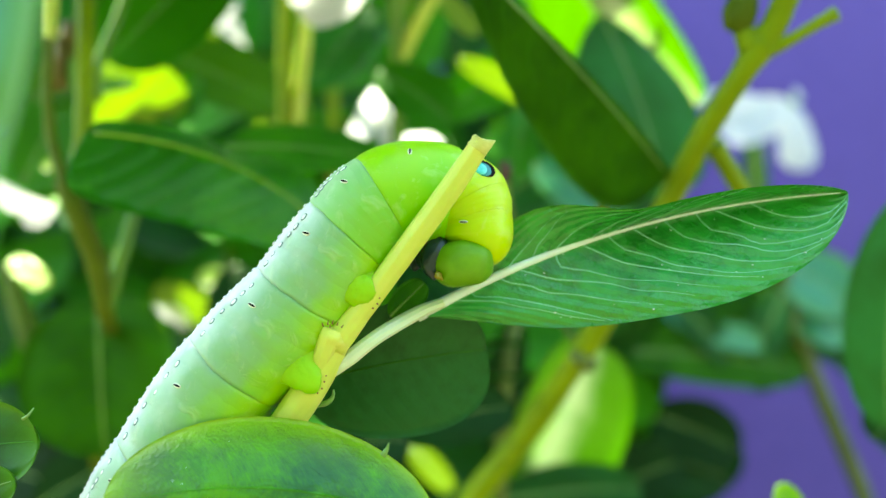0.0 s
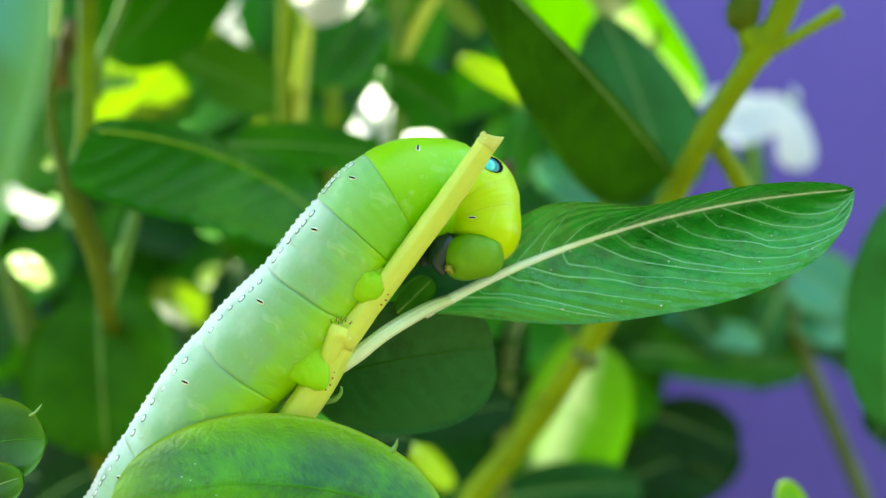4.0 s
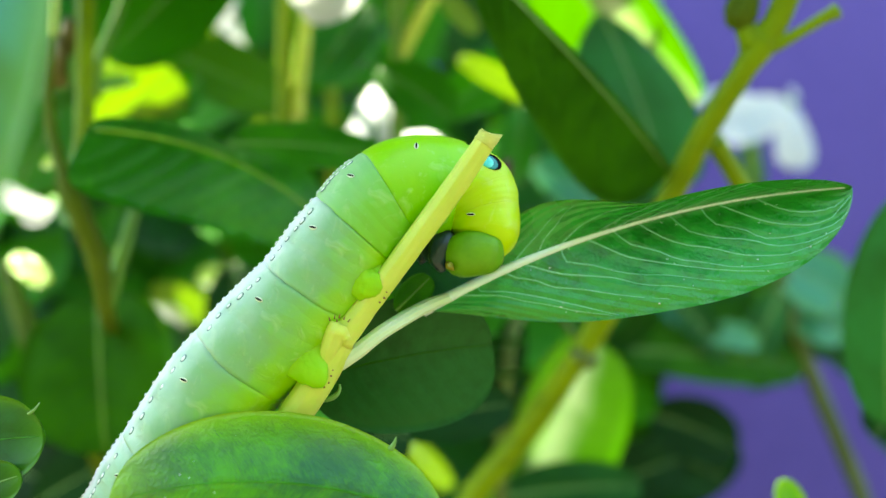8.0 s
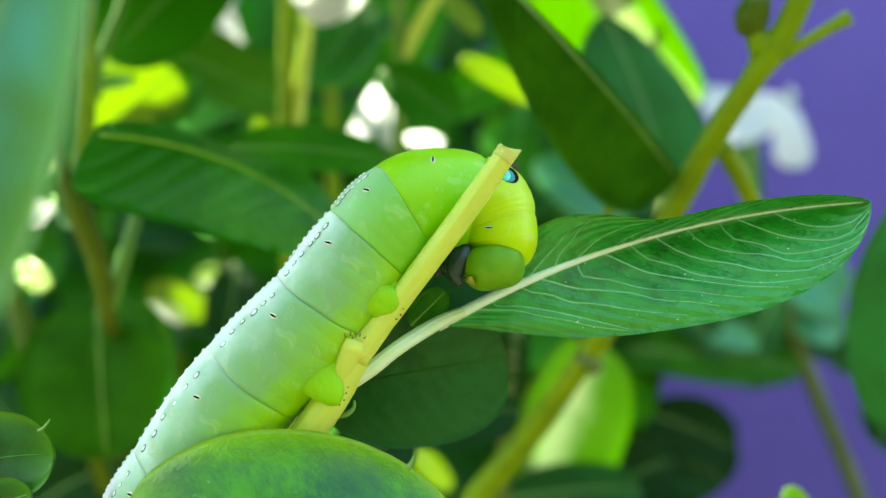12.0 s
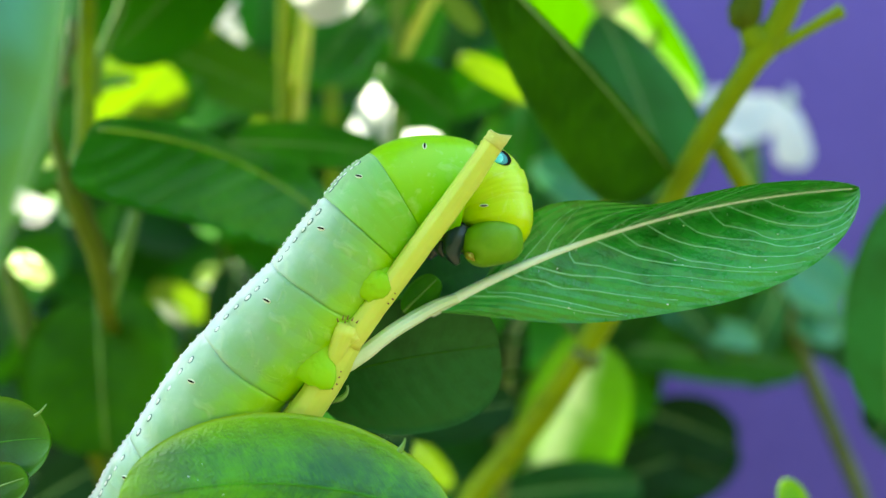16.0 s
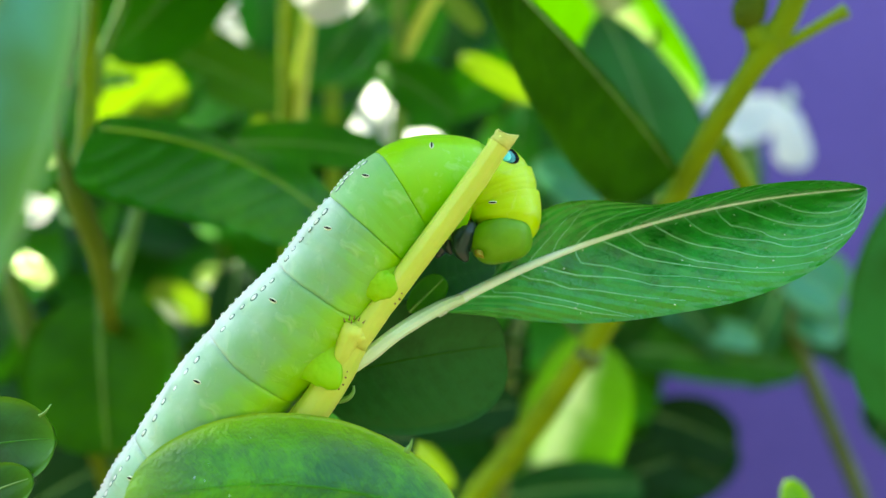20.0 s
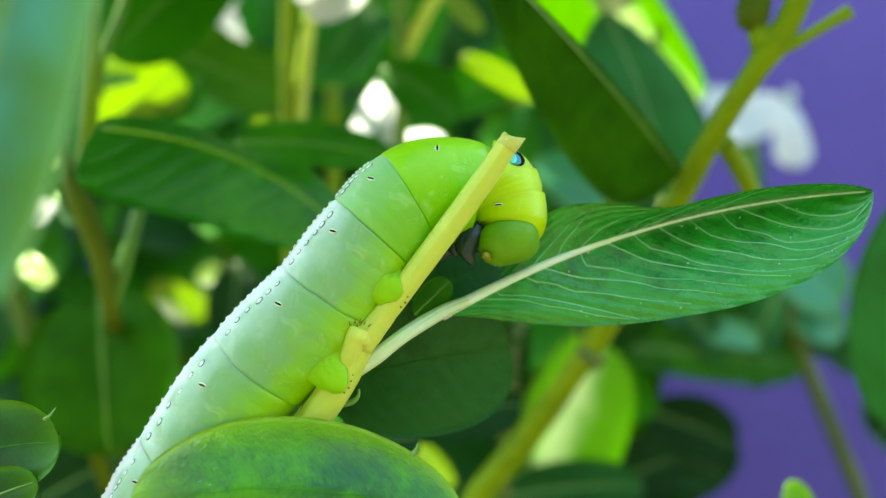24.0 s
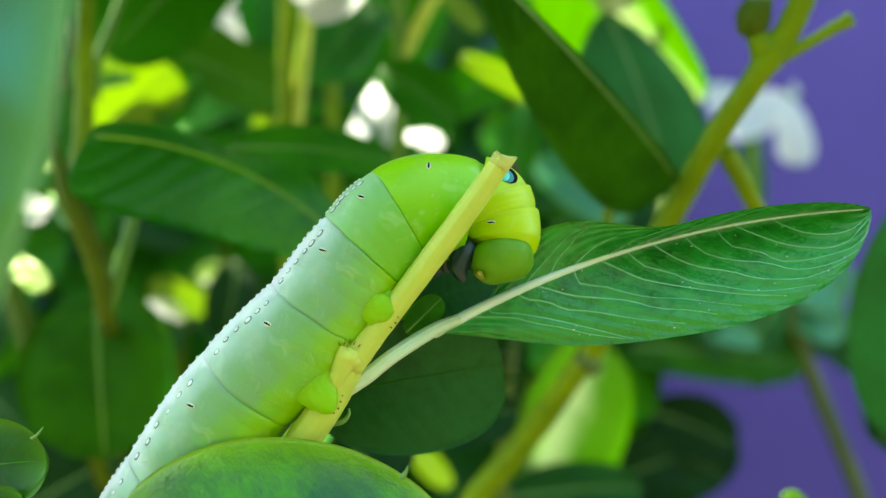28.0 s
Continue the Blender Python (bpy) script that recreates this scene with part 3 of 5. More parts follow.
# Darker green than the other leaves: part of the stem's shade is coloured in.
leaf(main_shoot, LEAF_COOL, Blade((-14.5, 86, -13.65), (4.56, 88, -10.34), 6.3, (0.05, -1, -0.25), (8, 12), None, 0.8, 0.8, 0, (0.45, 0.36), 0.1, 0.3, 5, 0.28, (1.0, 1.3)), LEAF_DUSK, (0.14, 0.05), 0, None, "dark green leaf with stem shade put into its colour", 30, 14)
leaf(main_shoot, LEAF, Blade((-5.21, 83.5, -6.6), (-1.77, 83.5, -3.27), 1.5, (0.1, -1, 0.2), (10, 10), None, 0, 0, 0, (0.5, 0.4), 0.1, 0.1, 6), RIB_GREEN, (0.15, 0.05), 0, None, "small green leaf behind the stem", 14, 8)
# Added leaf; its dark colour stands for the shade behind the head.
leaf(main_shoot, LEAF_DEEP, Blade((-4.97, 96, -5.67), (4.34, 99, -2.43), 5.0, (0.0, -1, 0.1), (8, 8), None, 0.4, 0.3, 0, (0.45, 0.4), 0.1, 0.3, 7), LEAF_DEEP, (0.15, 0.05), 0, None, "deep green leaf added to darken the gap behind the head", 16, 8)
part("curled_bract", tube([(-11.97, 80.5, -14.81, 0.27), (-10.86, 80.2, -14.43, 0.27), (-10.31, 80, -13.76, 0.16), (-10.31, 80, -13.23, 0.11)], 12, 6), RIB_GREEN, main_shoot)
part("hanging_stalk", tube([(0.8, 75.5, -27.27, 0.7), (-4.29, 77, -29.09, 0.82), (-11.75, 79, -29.85, 0.94), (-18.39, 80.5, -27.74, 0.96)], 16, 10), STEM, main_shoot)
near_blade = Blade((-0.57, 72, -23.76), (-28.37, 70.5, -21.49), 6.8, (0.0, -1, 0.5), (-10, -2), None, 1.0, -2.3, 0, (0.42, 0.34), 0.35, 0.5, 9, 0.35)
near_leaf = part("leaf", near_blade.geo(40, 20), LEAF_NEAR, main_shoot, "broad waxy green leaf with a yellowish rim")
part("midrib", near_blade.rib(0.20, 0.08, 0.10), LEAF_MID, near_leaf)
for geo in near_blade.side_veins(6, 0.05, 0.16, 8):
    part("vein", geo, LEAF_NEAR, near_leaf)
for k in range(14):
    p = near_blade.at(fleck_rnd.uniform(0.15, 0.9), fleck_rnd.uniform(-0.7, 0.7), 0.19)
    r = fleck_rnd.uniform(0.03, 0.065)
    part("fleck", blob(p, (r, r, r), None, 7, 5, 0.4, k), RIB_WHITE, near_leaf)
part("hook", tube([(-5.17, 73.4, -17.79, 0.29), (-4.81, 73.2, -17.21, 0.17), (-4.65, 73, -16.63, 0.05)], 8, 6), RIB_GREEN, near_leaf)

side_shoot = shoot((-70, 95, 0), "green periwinkle shoot with waxy leaves close to the lens")
part("stem", tube(down((-66, 92, -60), 1.8, (-8, 6)) + [(-58.67, 88, -44.35, 1.52), (-59.62, 86, -26.21, 1.37), (-57.12, 84, -8.87, 1.12), (-45.74, 70, 11.2, 0.74), (-33.61, 56, 25.69, 0.52)], 60, 10, 0.06, 11), STEM_OLIVE, side_shoot)
leaf(side_shoot, LEAF_RIMMED, Blade((-56, 84, -23.37), (-37.22, 78.5, -17.77), 4.6, (0.1, -1, 0.35), (14, 10), None, 0.6, 1.0, 0, (0.6, 0.38), 0.15, 0.3, 12), LEAF_MID, (0.2, 0.06), 0, None, "dark glossy leaf with a small curled tip", 28, 12)
part("hook", tube([(-38.73, 78.4, -15.67, 0.16), (-38.11, 78.2, -15.27, 0.13), (-37.59, 78.2, -14.59, 0.05)], 8, 5), RIB_GREEN, side_shoot)
leaf(side_shoot, LEAF_RIMMED, Blade((-51.21, 80, -27.57), (-38.65, 77, -20.91), 2.6, (0.2, -1, 0.4), (10, 10), None, 0.4, 0.6, 0, (0.6, 0.4), 0.1, 0.2, 13), RIB_GREEN, (0.2, 0.06), 0, None, "light green leaf with a pale midrib", 20, 10)
leaf(side_shoot, LEAF_TEAL_SHEEN, Blade((-19.5, 40, 22.87), (-25.22, 39, -3.08), 4.3, (0.2, -1, 0.7), (12, 14), None, 0.5, -0.6, 0, (0.55, 0.42), 0.12, 0.3, 14), RIB_GREEN, (0.3, 0.08), 0, None, "leaf very near the lens with sky sheen coloured in", 30, 14)


# ---- the caterpillar ----
# axis from the tail to the neck: right, ahead, up, radius (mm)
AXIS = [(-39.42, 82, -40.78, 4.25), (-35.61, 82, -34.52, 5.01), (-30.79, 81.5, -27.55, 5.25), (-27.01, 81.2, -21.41, 5.23), (-20.65, 81, -12.42, 5.32), (-13.77, 81, -5.32, 5.32), (-8.73, 81.2, 1.13, 5.23), (-5.11, 81.8, 4.56, 5.27), (-1.76, 82.8, 5.28, 5.11), (0.33, 83.4, 4.93, 4.98), (2.1, 83.3, 4.31, 4.7), (2.97, 82.8, 2.36, 3.9), (3.17, 82.3, 0.44, 3.39), (2.82, 81.8, -1.25, 1.9)]
CUTS = [0.35, 1.35, 2.3, 3.12, 4.12, 5.04, 6.0, 6.76, 9.42, 10.25, 11.0, 12.8]
caterpillar = thing("caterpillar", (at((-16.35, 81, -8.55)).x, at((-16.35, 81, -8.55)).y, at((-16.35, 81, -8.55)).z), "large pale green hawk moth caterpillar with yellow front and turquoise eyespot", "caterpillar")


def axis_at(k):
    P_ = np.array(AXIS)
    Q = np.vstack([2 * P_[0] - P_[1], P_, 2 * P_[-1] - P_[-2]])
    i = min(max(int(k), 0), len(P_) - 2)
    t = k - i
    a, b, c, d = Q[i], Q[i + 1], Q[i + 2], Q[i + 3]
    p = 0.5 * (2 * b + (c - a) * t + (2 * a - 5 * b + 4 * c - d) * t * t + (3 * b - a - 3 * c + d) * t ** 3)
    g = 0.5 * ((c - a) + 2 * (2 * a - 5 * b + 4 * c - d) * t + 3 * (3 * b - a - 3 * c + d) * t * t)
    return p, Vector(g[:3]).normalized()


def body_frame(k):
    p, t = axis_at(k)
    side = Vector((0, -1, 0))
    side = (side - t * side.dot(t)).normalized()
    back = side.cross(t).normalized()
    return Vector(p[:3]), p[3], t, side, back


def on_body(k, phi, lift=0.0):
    c, r, t, side, back = body_frame(k)
    for k0, k1 in zip(CUTS[:-1], CUTS[1:]):
        if k0 <= k <= k1:
            r *= 1 + 0.025 * math.sin(math.pi * (k - k0) / (k1 - k0))
    d = back * math.cos(radians(phi)) + side * math.sin(radians(phi))
    return c + d * (r + lift), d, t


TILTS = {4.12: (0.0, 0.03), 5.04: (0.0, 0.11), 6.0: (0.0, -0.04), 6.76: (0.12, -0.12)}


def cut_shift(k, a):
    """How far the fold at the cut k strays along the body at the angle a from the back."""
    lo, hi = TILTS.get(k, (0.0, 0.0))
    f = (1 - math.cos(a)) / 2
    return lo + (hi - lo) * f + 0.018 * noise.noise((k * 3.1, math.cos(a) * 2.4, math.sin(a) * 2.4))


def segment(k0, k1, n=26, sides=40, bulge=0.025, lip=0.03):
    """One ring of the body, with its ends drawn in to a narrow groove."""
    verts, faces, uvs = [], [], []
    for i in range(-1, n + 2):
        f = 0.5 - 0.5 * math.cos(math.pi * min(max(i / n, 0), 1))
        e = min(f, 1 - f)
        swell = 1 + bulge * math.sin(math.pi * f)
        pinch = math.exp(-((e / 0.014) ** 2))
        for j in range(sides + 1):
            a = -math.pi + 2 * math.pi * j / sides
            c, r, t, side, back = body_frame(k0 + (k1 - k0) * f + (1 - f) * cut_shift(k0, a) + f * cut_shift(k1, a))
            d = back * math.cos(a) + side * math.sin(a)
            grow = swell - lip * pinch * (0.35 + 0.75 * math.sin(a) ** 2)
            if i in (-1, n + 1):
                grow = 0.55
            wob = 1 + 0.014 * noise.noise((f * 3 + k0 * 5, math.cos(a) * 2.2, math.sin(a) * 2.2))
            verts.append(at(c + d * (r * grow * wob)))
            uvs.append((f, j / sides))
    m = sides + 1
    for i in range(n + 2):
        for j in range(sides):
            faces.append((i * m + j, i * m + j + 1, (i + 1) * m + j + 1, (i + 1) * m + j))
    for i, k in ((0, k0), (n + 2, k1)):
        verts.append(at(body_frame(k)[0]))
        uvs.append((0, 0.5))
        faces += [(i * m + j, i * m + j + 1, len(verts) - 1) for j in range(sides)]
    return verts, faces, uvs


def oval(k, phi, along, across, height, lift=0.0, nu=12, nv=5, slant=0.0):
    c, d, t = on_body(k, phi, lift)
    t = (t + d.cross(t) * slant).normalized()
    return blob(c, (along, across, height), (t, d.cross(t).normalized(), d), nu, nv)


SLANT = 0.35


def spiracle(k, phi, parent, slant=SLANT):
    part("spiracle_rim", oval(k, phi, 0.23, 0.50, 0.07, slant=slant), CREAM, parent, "pale rim")
    part("spiracle", oval(k, phi, 0.10, 0.43, 0.10, 0.05, slant=slant), BLACK, parent, "black breathing hole")


SKINS = [SKIN_BACK] * 6 + [SKIN_MID, SKIN_LIME, SKIN_YELLOW, SKIN_YELLOW, SKIN_YELLOW]
rings = []
for i, (k0, k1) in enumerate(zip(CUTS[:-1], CUTS[1:])):
    mid = (k0 + k1) / 2
    c = axis_at(mid)[0]
    ob = part("body_segment" if i < 8 else "thorax_segment", segment(k0, k1, 26, 40, 0.025 if i < 8 else 0.008, (0.034 if i < 6 else 0.022) if i < 8 else 0.007), SKINS[i], caterpillar, "", at(c[:3]))
    rings.append(ob)
    if 2 <= i <= 7:
        spiracle(k0 + (k1 - k0) * ((0.7, 0.7, 0.72, 0.72, 0.70, 0.70, 0.66, 0.26)[i]), (61 if i < 5 else 56) if i < 6 else (47 if i == 6 else 45), ob, SLANT if i < 7 else -0.35)
    if i in (1, 2, 3, 4, 5, 6):
        rnd = random.Random(40 + i)
        for row, phi in ((0, (0, 41, 41, 41, 40, 36, 24)[i]), (1, 5)):
            count = (6, 10)[row]
            for j in range(count):
                k = k0 + (k1 - k0) * ((0.08 if row == 0 else 0.03) + (0.82 if row == 0 else 0.94) * (j + 0.5 + 0.25 * (rnd.random() - 0.5)) / count)
                size = 0.85 + 0.35 * rnd.random()
                ph = phi + 4 * (rnd.random() - 0.5)
                rim = part("dot", oval(k, ph, 0.38 * size, 0.30 * size, 0.05, 0.0, 12, 4) if row == 0 else oval(k, ph, 0.26 * size, 0.26 * size, 0.06, 0.0, 12, 4), CREAM if row else DOT_RIM, ob)
                part("dot_centre", oval(k, ph, 0.28 * size, 0.21 * size, 0.05, 0.03, 10, 4) if row == 0 else oval(k, ph, 0.20 * size, 0.20 * size, 0.12, 0.02, 10, 5), DOT, rim)

# prolegs that clasp the stem
def proleg(parent, lobes, foot):
    leg = part("proleg", lump(lobes, 0.42, 44, 30, lobes[0][1]), SKIN_FOOT, parent, "fleshy lime green proleg")
    for x, y, z, r in foot:
        part("crochet", blob((x, y, z), (r * 0.8, r * 0.8, r * 0.8), None, 8, 6, 0.3, x), BROWN, leg, "tiny brown gripping hook")
    return leg


proleg(rings[5], [((-7.04, 76.8, -3.72), 1.1), ((-7.89, 77.15, -3.64), 1.35), ((-8.52, 77.3, -3.34), 1.1), ((-6.90, 77.6, -2.63), 0.85), ((-7.50, 77.4, -4.68), 0.9)], [(-6.27, 76.2, -5.31, 0.12), (-5.87, 76.2, -4.91, 0.14), (-5.67, 76.2, -4.4, 0.1)])
proleg(rings[4], [((-14.12, 77.6, -10.98), 1.1), ((-13.40, 77.6, -11.03), 1.5), ((-12.52, 77.3, -11.45), 1.35), ((-12.01, 76.95, -12.11), 0.95), ((-13.45, 77.9, -9.88), 1.2), ((-12.26, 77.9, -8.79), 1.15), ((-12.69, 77.7, -10.27), 1.1)], [(-11.38, 77.2, -13.07, 0.12), (-10.96, 77.1, -12.65, 0.12), (-10.75, 77.1, -12.03, 0.12), (-10.6, 77.1, -11.5, 0.1)])
proleg(rings[3], [((-20.2, 78.2, -18.75), 2.2)], [(-18.36, 77, -20.4, 0.15), (-17.84, 77, -20.14, 0.15)])

t3, t2, t1 = rings[8], rings[9], rings[10]
head = part("head", blob((1.83, 80.9, -1.34), (3.12, 2.7, 2.35), (Vector((0.97, 0, 0.10)), Vector((0, 1, 0)), Vector((-0.10, 0, 0.97))), 30, 20, 0.05, 4, 0.88), HEAD, caterpillar, "smooth olive green head capsule", at((1.83, 80.9, -1.34)))
part("mouth", blob((-0.42, 79.2, -2.47), (0.55, 0.9, 0.30), (Vector((0.8, 0, -0.6)), Vector((0, 1, 0)), Vector((0.6, 0, 0.8))), 16, 10, 0.5, 7), MOUTH, head, "ragged brown mouthparts")
part("eyelet", blob((-0.05, 78.9, -0.79), (0.10, 0.10, 0.10), None, 8, 6), BLACK, head)
part("true_leg", tube([(-0.11, 80.9, 0.48, 1.07), (-0.96, 80.2, -0.59, 1.17), (-1.17, 79.8, -1.75, 0.85), (-0.69, 79.6, -2.85, 0.26)], 16, 14, 0.10, 3), DARK, t1, "dark shining true leg")
part("true_leg", tube([(-1.2, 82.4, 0.6, 1.2), (-1.74, 82, -0.38, 1.09), (-1.84, 81.6, -1.25, 0.76), (-1.51, 81.3, -2.11, 0.22)], 16, 14, 0.10, 4), DARK, t2, "dark shining true leg")
part("true_leg", tube([(-1.78, 84, 0.06, 1.23), (-2.33, 83.6, -0.72, 1.11), (-2.65, 83.2, -1.49, 0.66), (-2.75, 82.8, -2.03, 0.22)], 16, 14, 0.10, 5), DARK, t3, "dark shining true leg")
part("throat", blob((-0.66, 82.6, 0.05), (1.9, 1.6, 1.9), None, 18, 12, 0.2, 6), DARK, t1, "dark fold under the head")
eye_axes = (Vector((0.93, 0.30, -0.20)), Vector((-0.05, 0.64, 0.76)), Vector((0.365, -0.70, 0.61)))
part("eyespot_ring", blob((3.98, 80.5, 7.60), (1.06, 1.08, 0.16), eye_axes, 24, 10), BLACK, t3, "black ring of the eyespot")
part("eyespot_shade", blob((3.78, 80.28, 7.54), (0.92, 0.93, 0.20), eye_axes, 24, 10), EYE_TEAL, t3, "dark teal rim of the eyespot")
part("eyespot", blob((3.55, 80.12, 7.56), (0.74, 0.80, 0.24), eye_axes, 24, 10), EYE_BLUE, t3, "shining turquoise eyespot")
part("spiracle_rim", blob((1.89, 78.95, 2.52), (0.42, 0.15, 0.15), None, 12, 6), CREAM, t1)
part("spiracle", blob((1.88, 78.85, 2.51), (0.36, 0.12, 0.08), None, 12, 6), BLACK, t1, "black breathing hole")

# ---- the shoots behind ----
shoot_a = shoot((-90, 150, 0), "olive periwinkle stems with a broad dull green leaf")
part("stem", tube(down((-75.56, 200, -45.02), 2.2, (0, 10)) + [(-74.44, 196, -36.31, 1.6), (-68.43, 178, -21.16, 1.4), (-57.58, 145, -10.49, 1.5)], 40, 10, 0.1, 21), STEM_MID, shoot_a)
part("branch", tube([(-57.42, 144.6, -10.66, 1.5), (-58.08, 142, -1.32, 1.8), (-60.33, 140, 6.41, 2), (-62.47, 140, 11.43, 1.7)], 24, 10, 0.1, 22), STEM_MID, shoot_a)
part("branch", tube([(-62.28, 140, 11.06, 1.2), (-65.25, 142, 18.01, 1), (-66.93, 144, 26.87, 0.9), (-67.67, 146, 35.97, 1)], 24, 10, 0.1, 26), STEM_MID, shoot_a)
part("branch", tube([(-67.67, 146, 35.58, 1), (-67.94, 147, 41.09, 1.4), (-68.01, 148, 52.18, 1.4)], 16, 10, 0.1, 28), STEM, shoot_a, "pale yellowish stem")
part("branch", tube([(-57.03, 144.6, -10.27, 1.1), (-55.84, 146, -3.78, 1.3), (-54.61, 149, 4.55, 1.1), (-54.25, 153, 11.28, 1)], 20, 10, 0.1, 23), STEM_GREEN, shoot_a)
part("branch", tube([(-61.42, 141, 7.12, 1.8), (-61.85, 146, 18.52, 1.6), (-63.15, 150, 33.96, 1.7), (-65.05, 155, 56.71, 1.6)], 24, 10, 0.1, 24), STEM_OLIVE, shoot_a)
part("branch", tube([(-65.44, 160, 27.73, 1), (-65.40, 162, 35.61, 1), (-63.44, 165, 43.93, 0.95), (-62.31, 170, 54.30, 0.85)], 20, 8, 0.1, 25), STEM_GREEN, shoot_a)
part("branch", tube([(-90.69, 176, -3.39, 1.6), (-84.97, 172, -13.59, 2.2), (-80.60, 170, -22.46, 2.6), (-78.30, 186, -39.40, 2), (-79.20, 206, -62.78, 1.8)], 24, 8, 0.1, 27), STEM_MID, shoot_a)
leaf(shoot_a, LEAF_FAR, Blade((-91.39, 185, 13.64), (-78.17, 180, 32.39), 9.0, (0.1, -1, 0.4), (10, 10), None, 0.8, 0.4, 0, (0.5, 0.4), 0.1, 0.5, 170), RIB_GREEN, (0.3, 0.1))
leaf(shoot_a, LEAF_OLIVE, Blade((-85.57, 178, 30.85), (-71.78, 182, 46.04), 6.0, (0.1, -1, 0.4), (10, 10), None, 0.8, 0.4, 0, (0.5, 0.4), 0.1, 0.5, 171), RIB_GREEN, (0.3, 0.1))
# The blackest of these leaves put shade into the low left gaps.
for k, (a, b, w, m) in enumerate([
    ((-114.78, 215, -55.53), (-84.94, 205, -59.76), 9, LEAF_SHADE_INK), ((-96.15, 200, -60.96), (-71.33, 205, -48.87), 9, LEAF_SHADE_INK), ((-120.12, 225, -38.70), (-101.38, 220, -55.37), 9, LEAF_DEEP), ((-51.97, 215, -4.14), (-53.55, 210, -22.17), 7, LEAF_SHADE_INK), ((-89.19, 230, -30.39), (-68.13, 226, -23.86), 7, LEAF_DEEP)]):
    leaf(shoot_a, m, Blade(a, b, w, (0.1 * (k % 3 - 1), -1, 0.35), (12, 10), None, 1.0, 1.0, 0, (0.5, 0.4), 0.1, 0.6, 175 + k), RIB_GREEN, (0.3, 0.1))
# Near-black leaves fill the gaps under the stem with shade-dark colour.
leaf(main_shoot, LEAF_SHADE_INK, Blade((-18.59, 125, -29.80), (-5.35, 130, -29.26), 4.6, (0.0, -1, 0.3), (10, 10), None, 0.8, 0.4, 0, (0.5, 0.4), 0.1, 0.5, 181), RIB_GREEN, (0.2, 0.06))
leaf(main_shoot, LEAF_SHADE_INK, Blade((-7.81, 140, -30.12), (11.65, 145, -26.86), 5.0, (0.0, -1, 0.3), (10, 10), None, 0.8, 0.4, 0, (0.5, 0.4), 0.1, 0.5, 182), RIB_GREEN, (0.2, 0.06))
part("dead_bract", blob((-67.73, 150, 32.17), (1.7, 1.2, 4.4), None, 14, 10, 0.6, 4), STEM_WOOD, shoot_a, "withered brown bract")
part("dead_bract", blob((-66.82, 152, 37.85), (1.5, 1.2, 3.2), None, 14, 10, 0.6, 6), STEM_WOOD, shoot_a, "withered brown bract")
leaf(shoot_a, LEAF_MID, Blade((-15.57, 131, 0.78), (-50.10, 119, 16.20), 12.2, (0.05, -1, 0.55), (0, 10), (5, -38), 1.0, -4.2, 0, (0.50, 0.19), 0.12, 0.6, 21, 0.28, (1.0, 0.68)), RIB_LIME, (0.16, 0.22), 9, LEAF, "broad dull green leaf", 36, 16)
leaf(shoot_a, LEAF_MID, Blade((-36.21, 142, 16.88), (-9.11, 146, 14.83), 5.4, (0.0, -1, 0.7), (6, 10), None, 0.8, 0.8, 0, (0.4, 0.5), 0.1, 0.4, 24), RIB_GREEN, (0.4, 0.1), 0, None, "dull green leaf behind the broad one")
leaf(shoot_a, LEAF, Blade((-44.66, 190, 77.08), (-69.65, 176, 38.92), 11.5, (0.1, -1, -0.2), (10, 10), None, 1, 1.5, 0, (0.55, 0.36), 0.1, 0.6, 22), RIB_GREEN, (0.5, 0.1), 0, None, "dark green leaf hanging down")
# Dusky copy of the leaf green, holding this leaf's shade as colour.
leaf(shoot_a, LEAF_DUSK, Blade((-67.82, 168, -9.71), (-63.32, 160, -38.84), 15.5, (0.0, -1, 0.1), (12, 12), None, 1, 0, 0, (0.42, 0.46), 0.1, 0.8, 23), STEM_GREEN, (0.75, 0.25), 7, LEAF_DEEP, "large leaf with shade put into its dark green")

shoot_b = shoot((40, 150, 0), "thick olive green periwinkle branch with a forked tip")
part("stem", tube(down((-2.84, 178, -64.3), 3.2, (-10, 10)) + [(5.82, 172, -50.71, 2.63), (16.22, 165, -35.5, 2.52), (22.73, 157, -23.35, 2.29), (27.05, 152, -15.04, 2.22), (31.58, 145, -3.75, 2.12), (36.29, 138, 7.24, 2.02), (40.46, 128, 19.46, 1.87), (44.41, 122.5, 27.33, 2.03), (45.61, 122, 29.41, 2.51)], 80, 12, 0.08, 31), STEM_OLIVE, shoot_b, "thick olive green stem")
part("twig", tube([(45.45, 122, 29.08, 2.11), (47.05, 120.5, 32.09, 1.84), (48.04, 119, 35.24, 1.74), (49.41, 117, 41.25, 1.55)], 20, 12, 0.08, 32), STEM_OLIVE, shoot_b)
part("twig", tube([(46.47, 121.5, 28.32, 1.13), (49.29, 120.5, 29.68, 0.88), (52.27, 120, 31.47, 0.88), (55.23, 119.5, 33.09, 1.11)], 20, 10, 0.08, 33), STEM_OLIVE, shoot_b)
part("knot", blob((25.12, 153.8, -19.91), (2.7, 2.6, 1.9), (Vector((0.8, 0, -0.6)), Vector((0, 1, 0)), Vector((0.6, 0, 0.8))), 18, 12, 0.25, 5), STEM_DULL, shoot_b, "dull knot on the branch")
part("bud", blob((42.6, 121.5, 33.8), (2.3, 2.2, 3.4), (Vector((0.97, 0, -0.25)), Vector((0, 1, 0)), Vector((0.25, 0, 0.97))), 16, 12, 0.35, 9), STEM_MID, shoot_b, "brownish swollen bud")
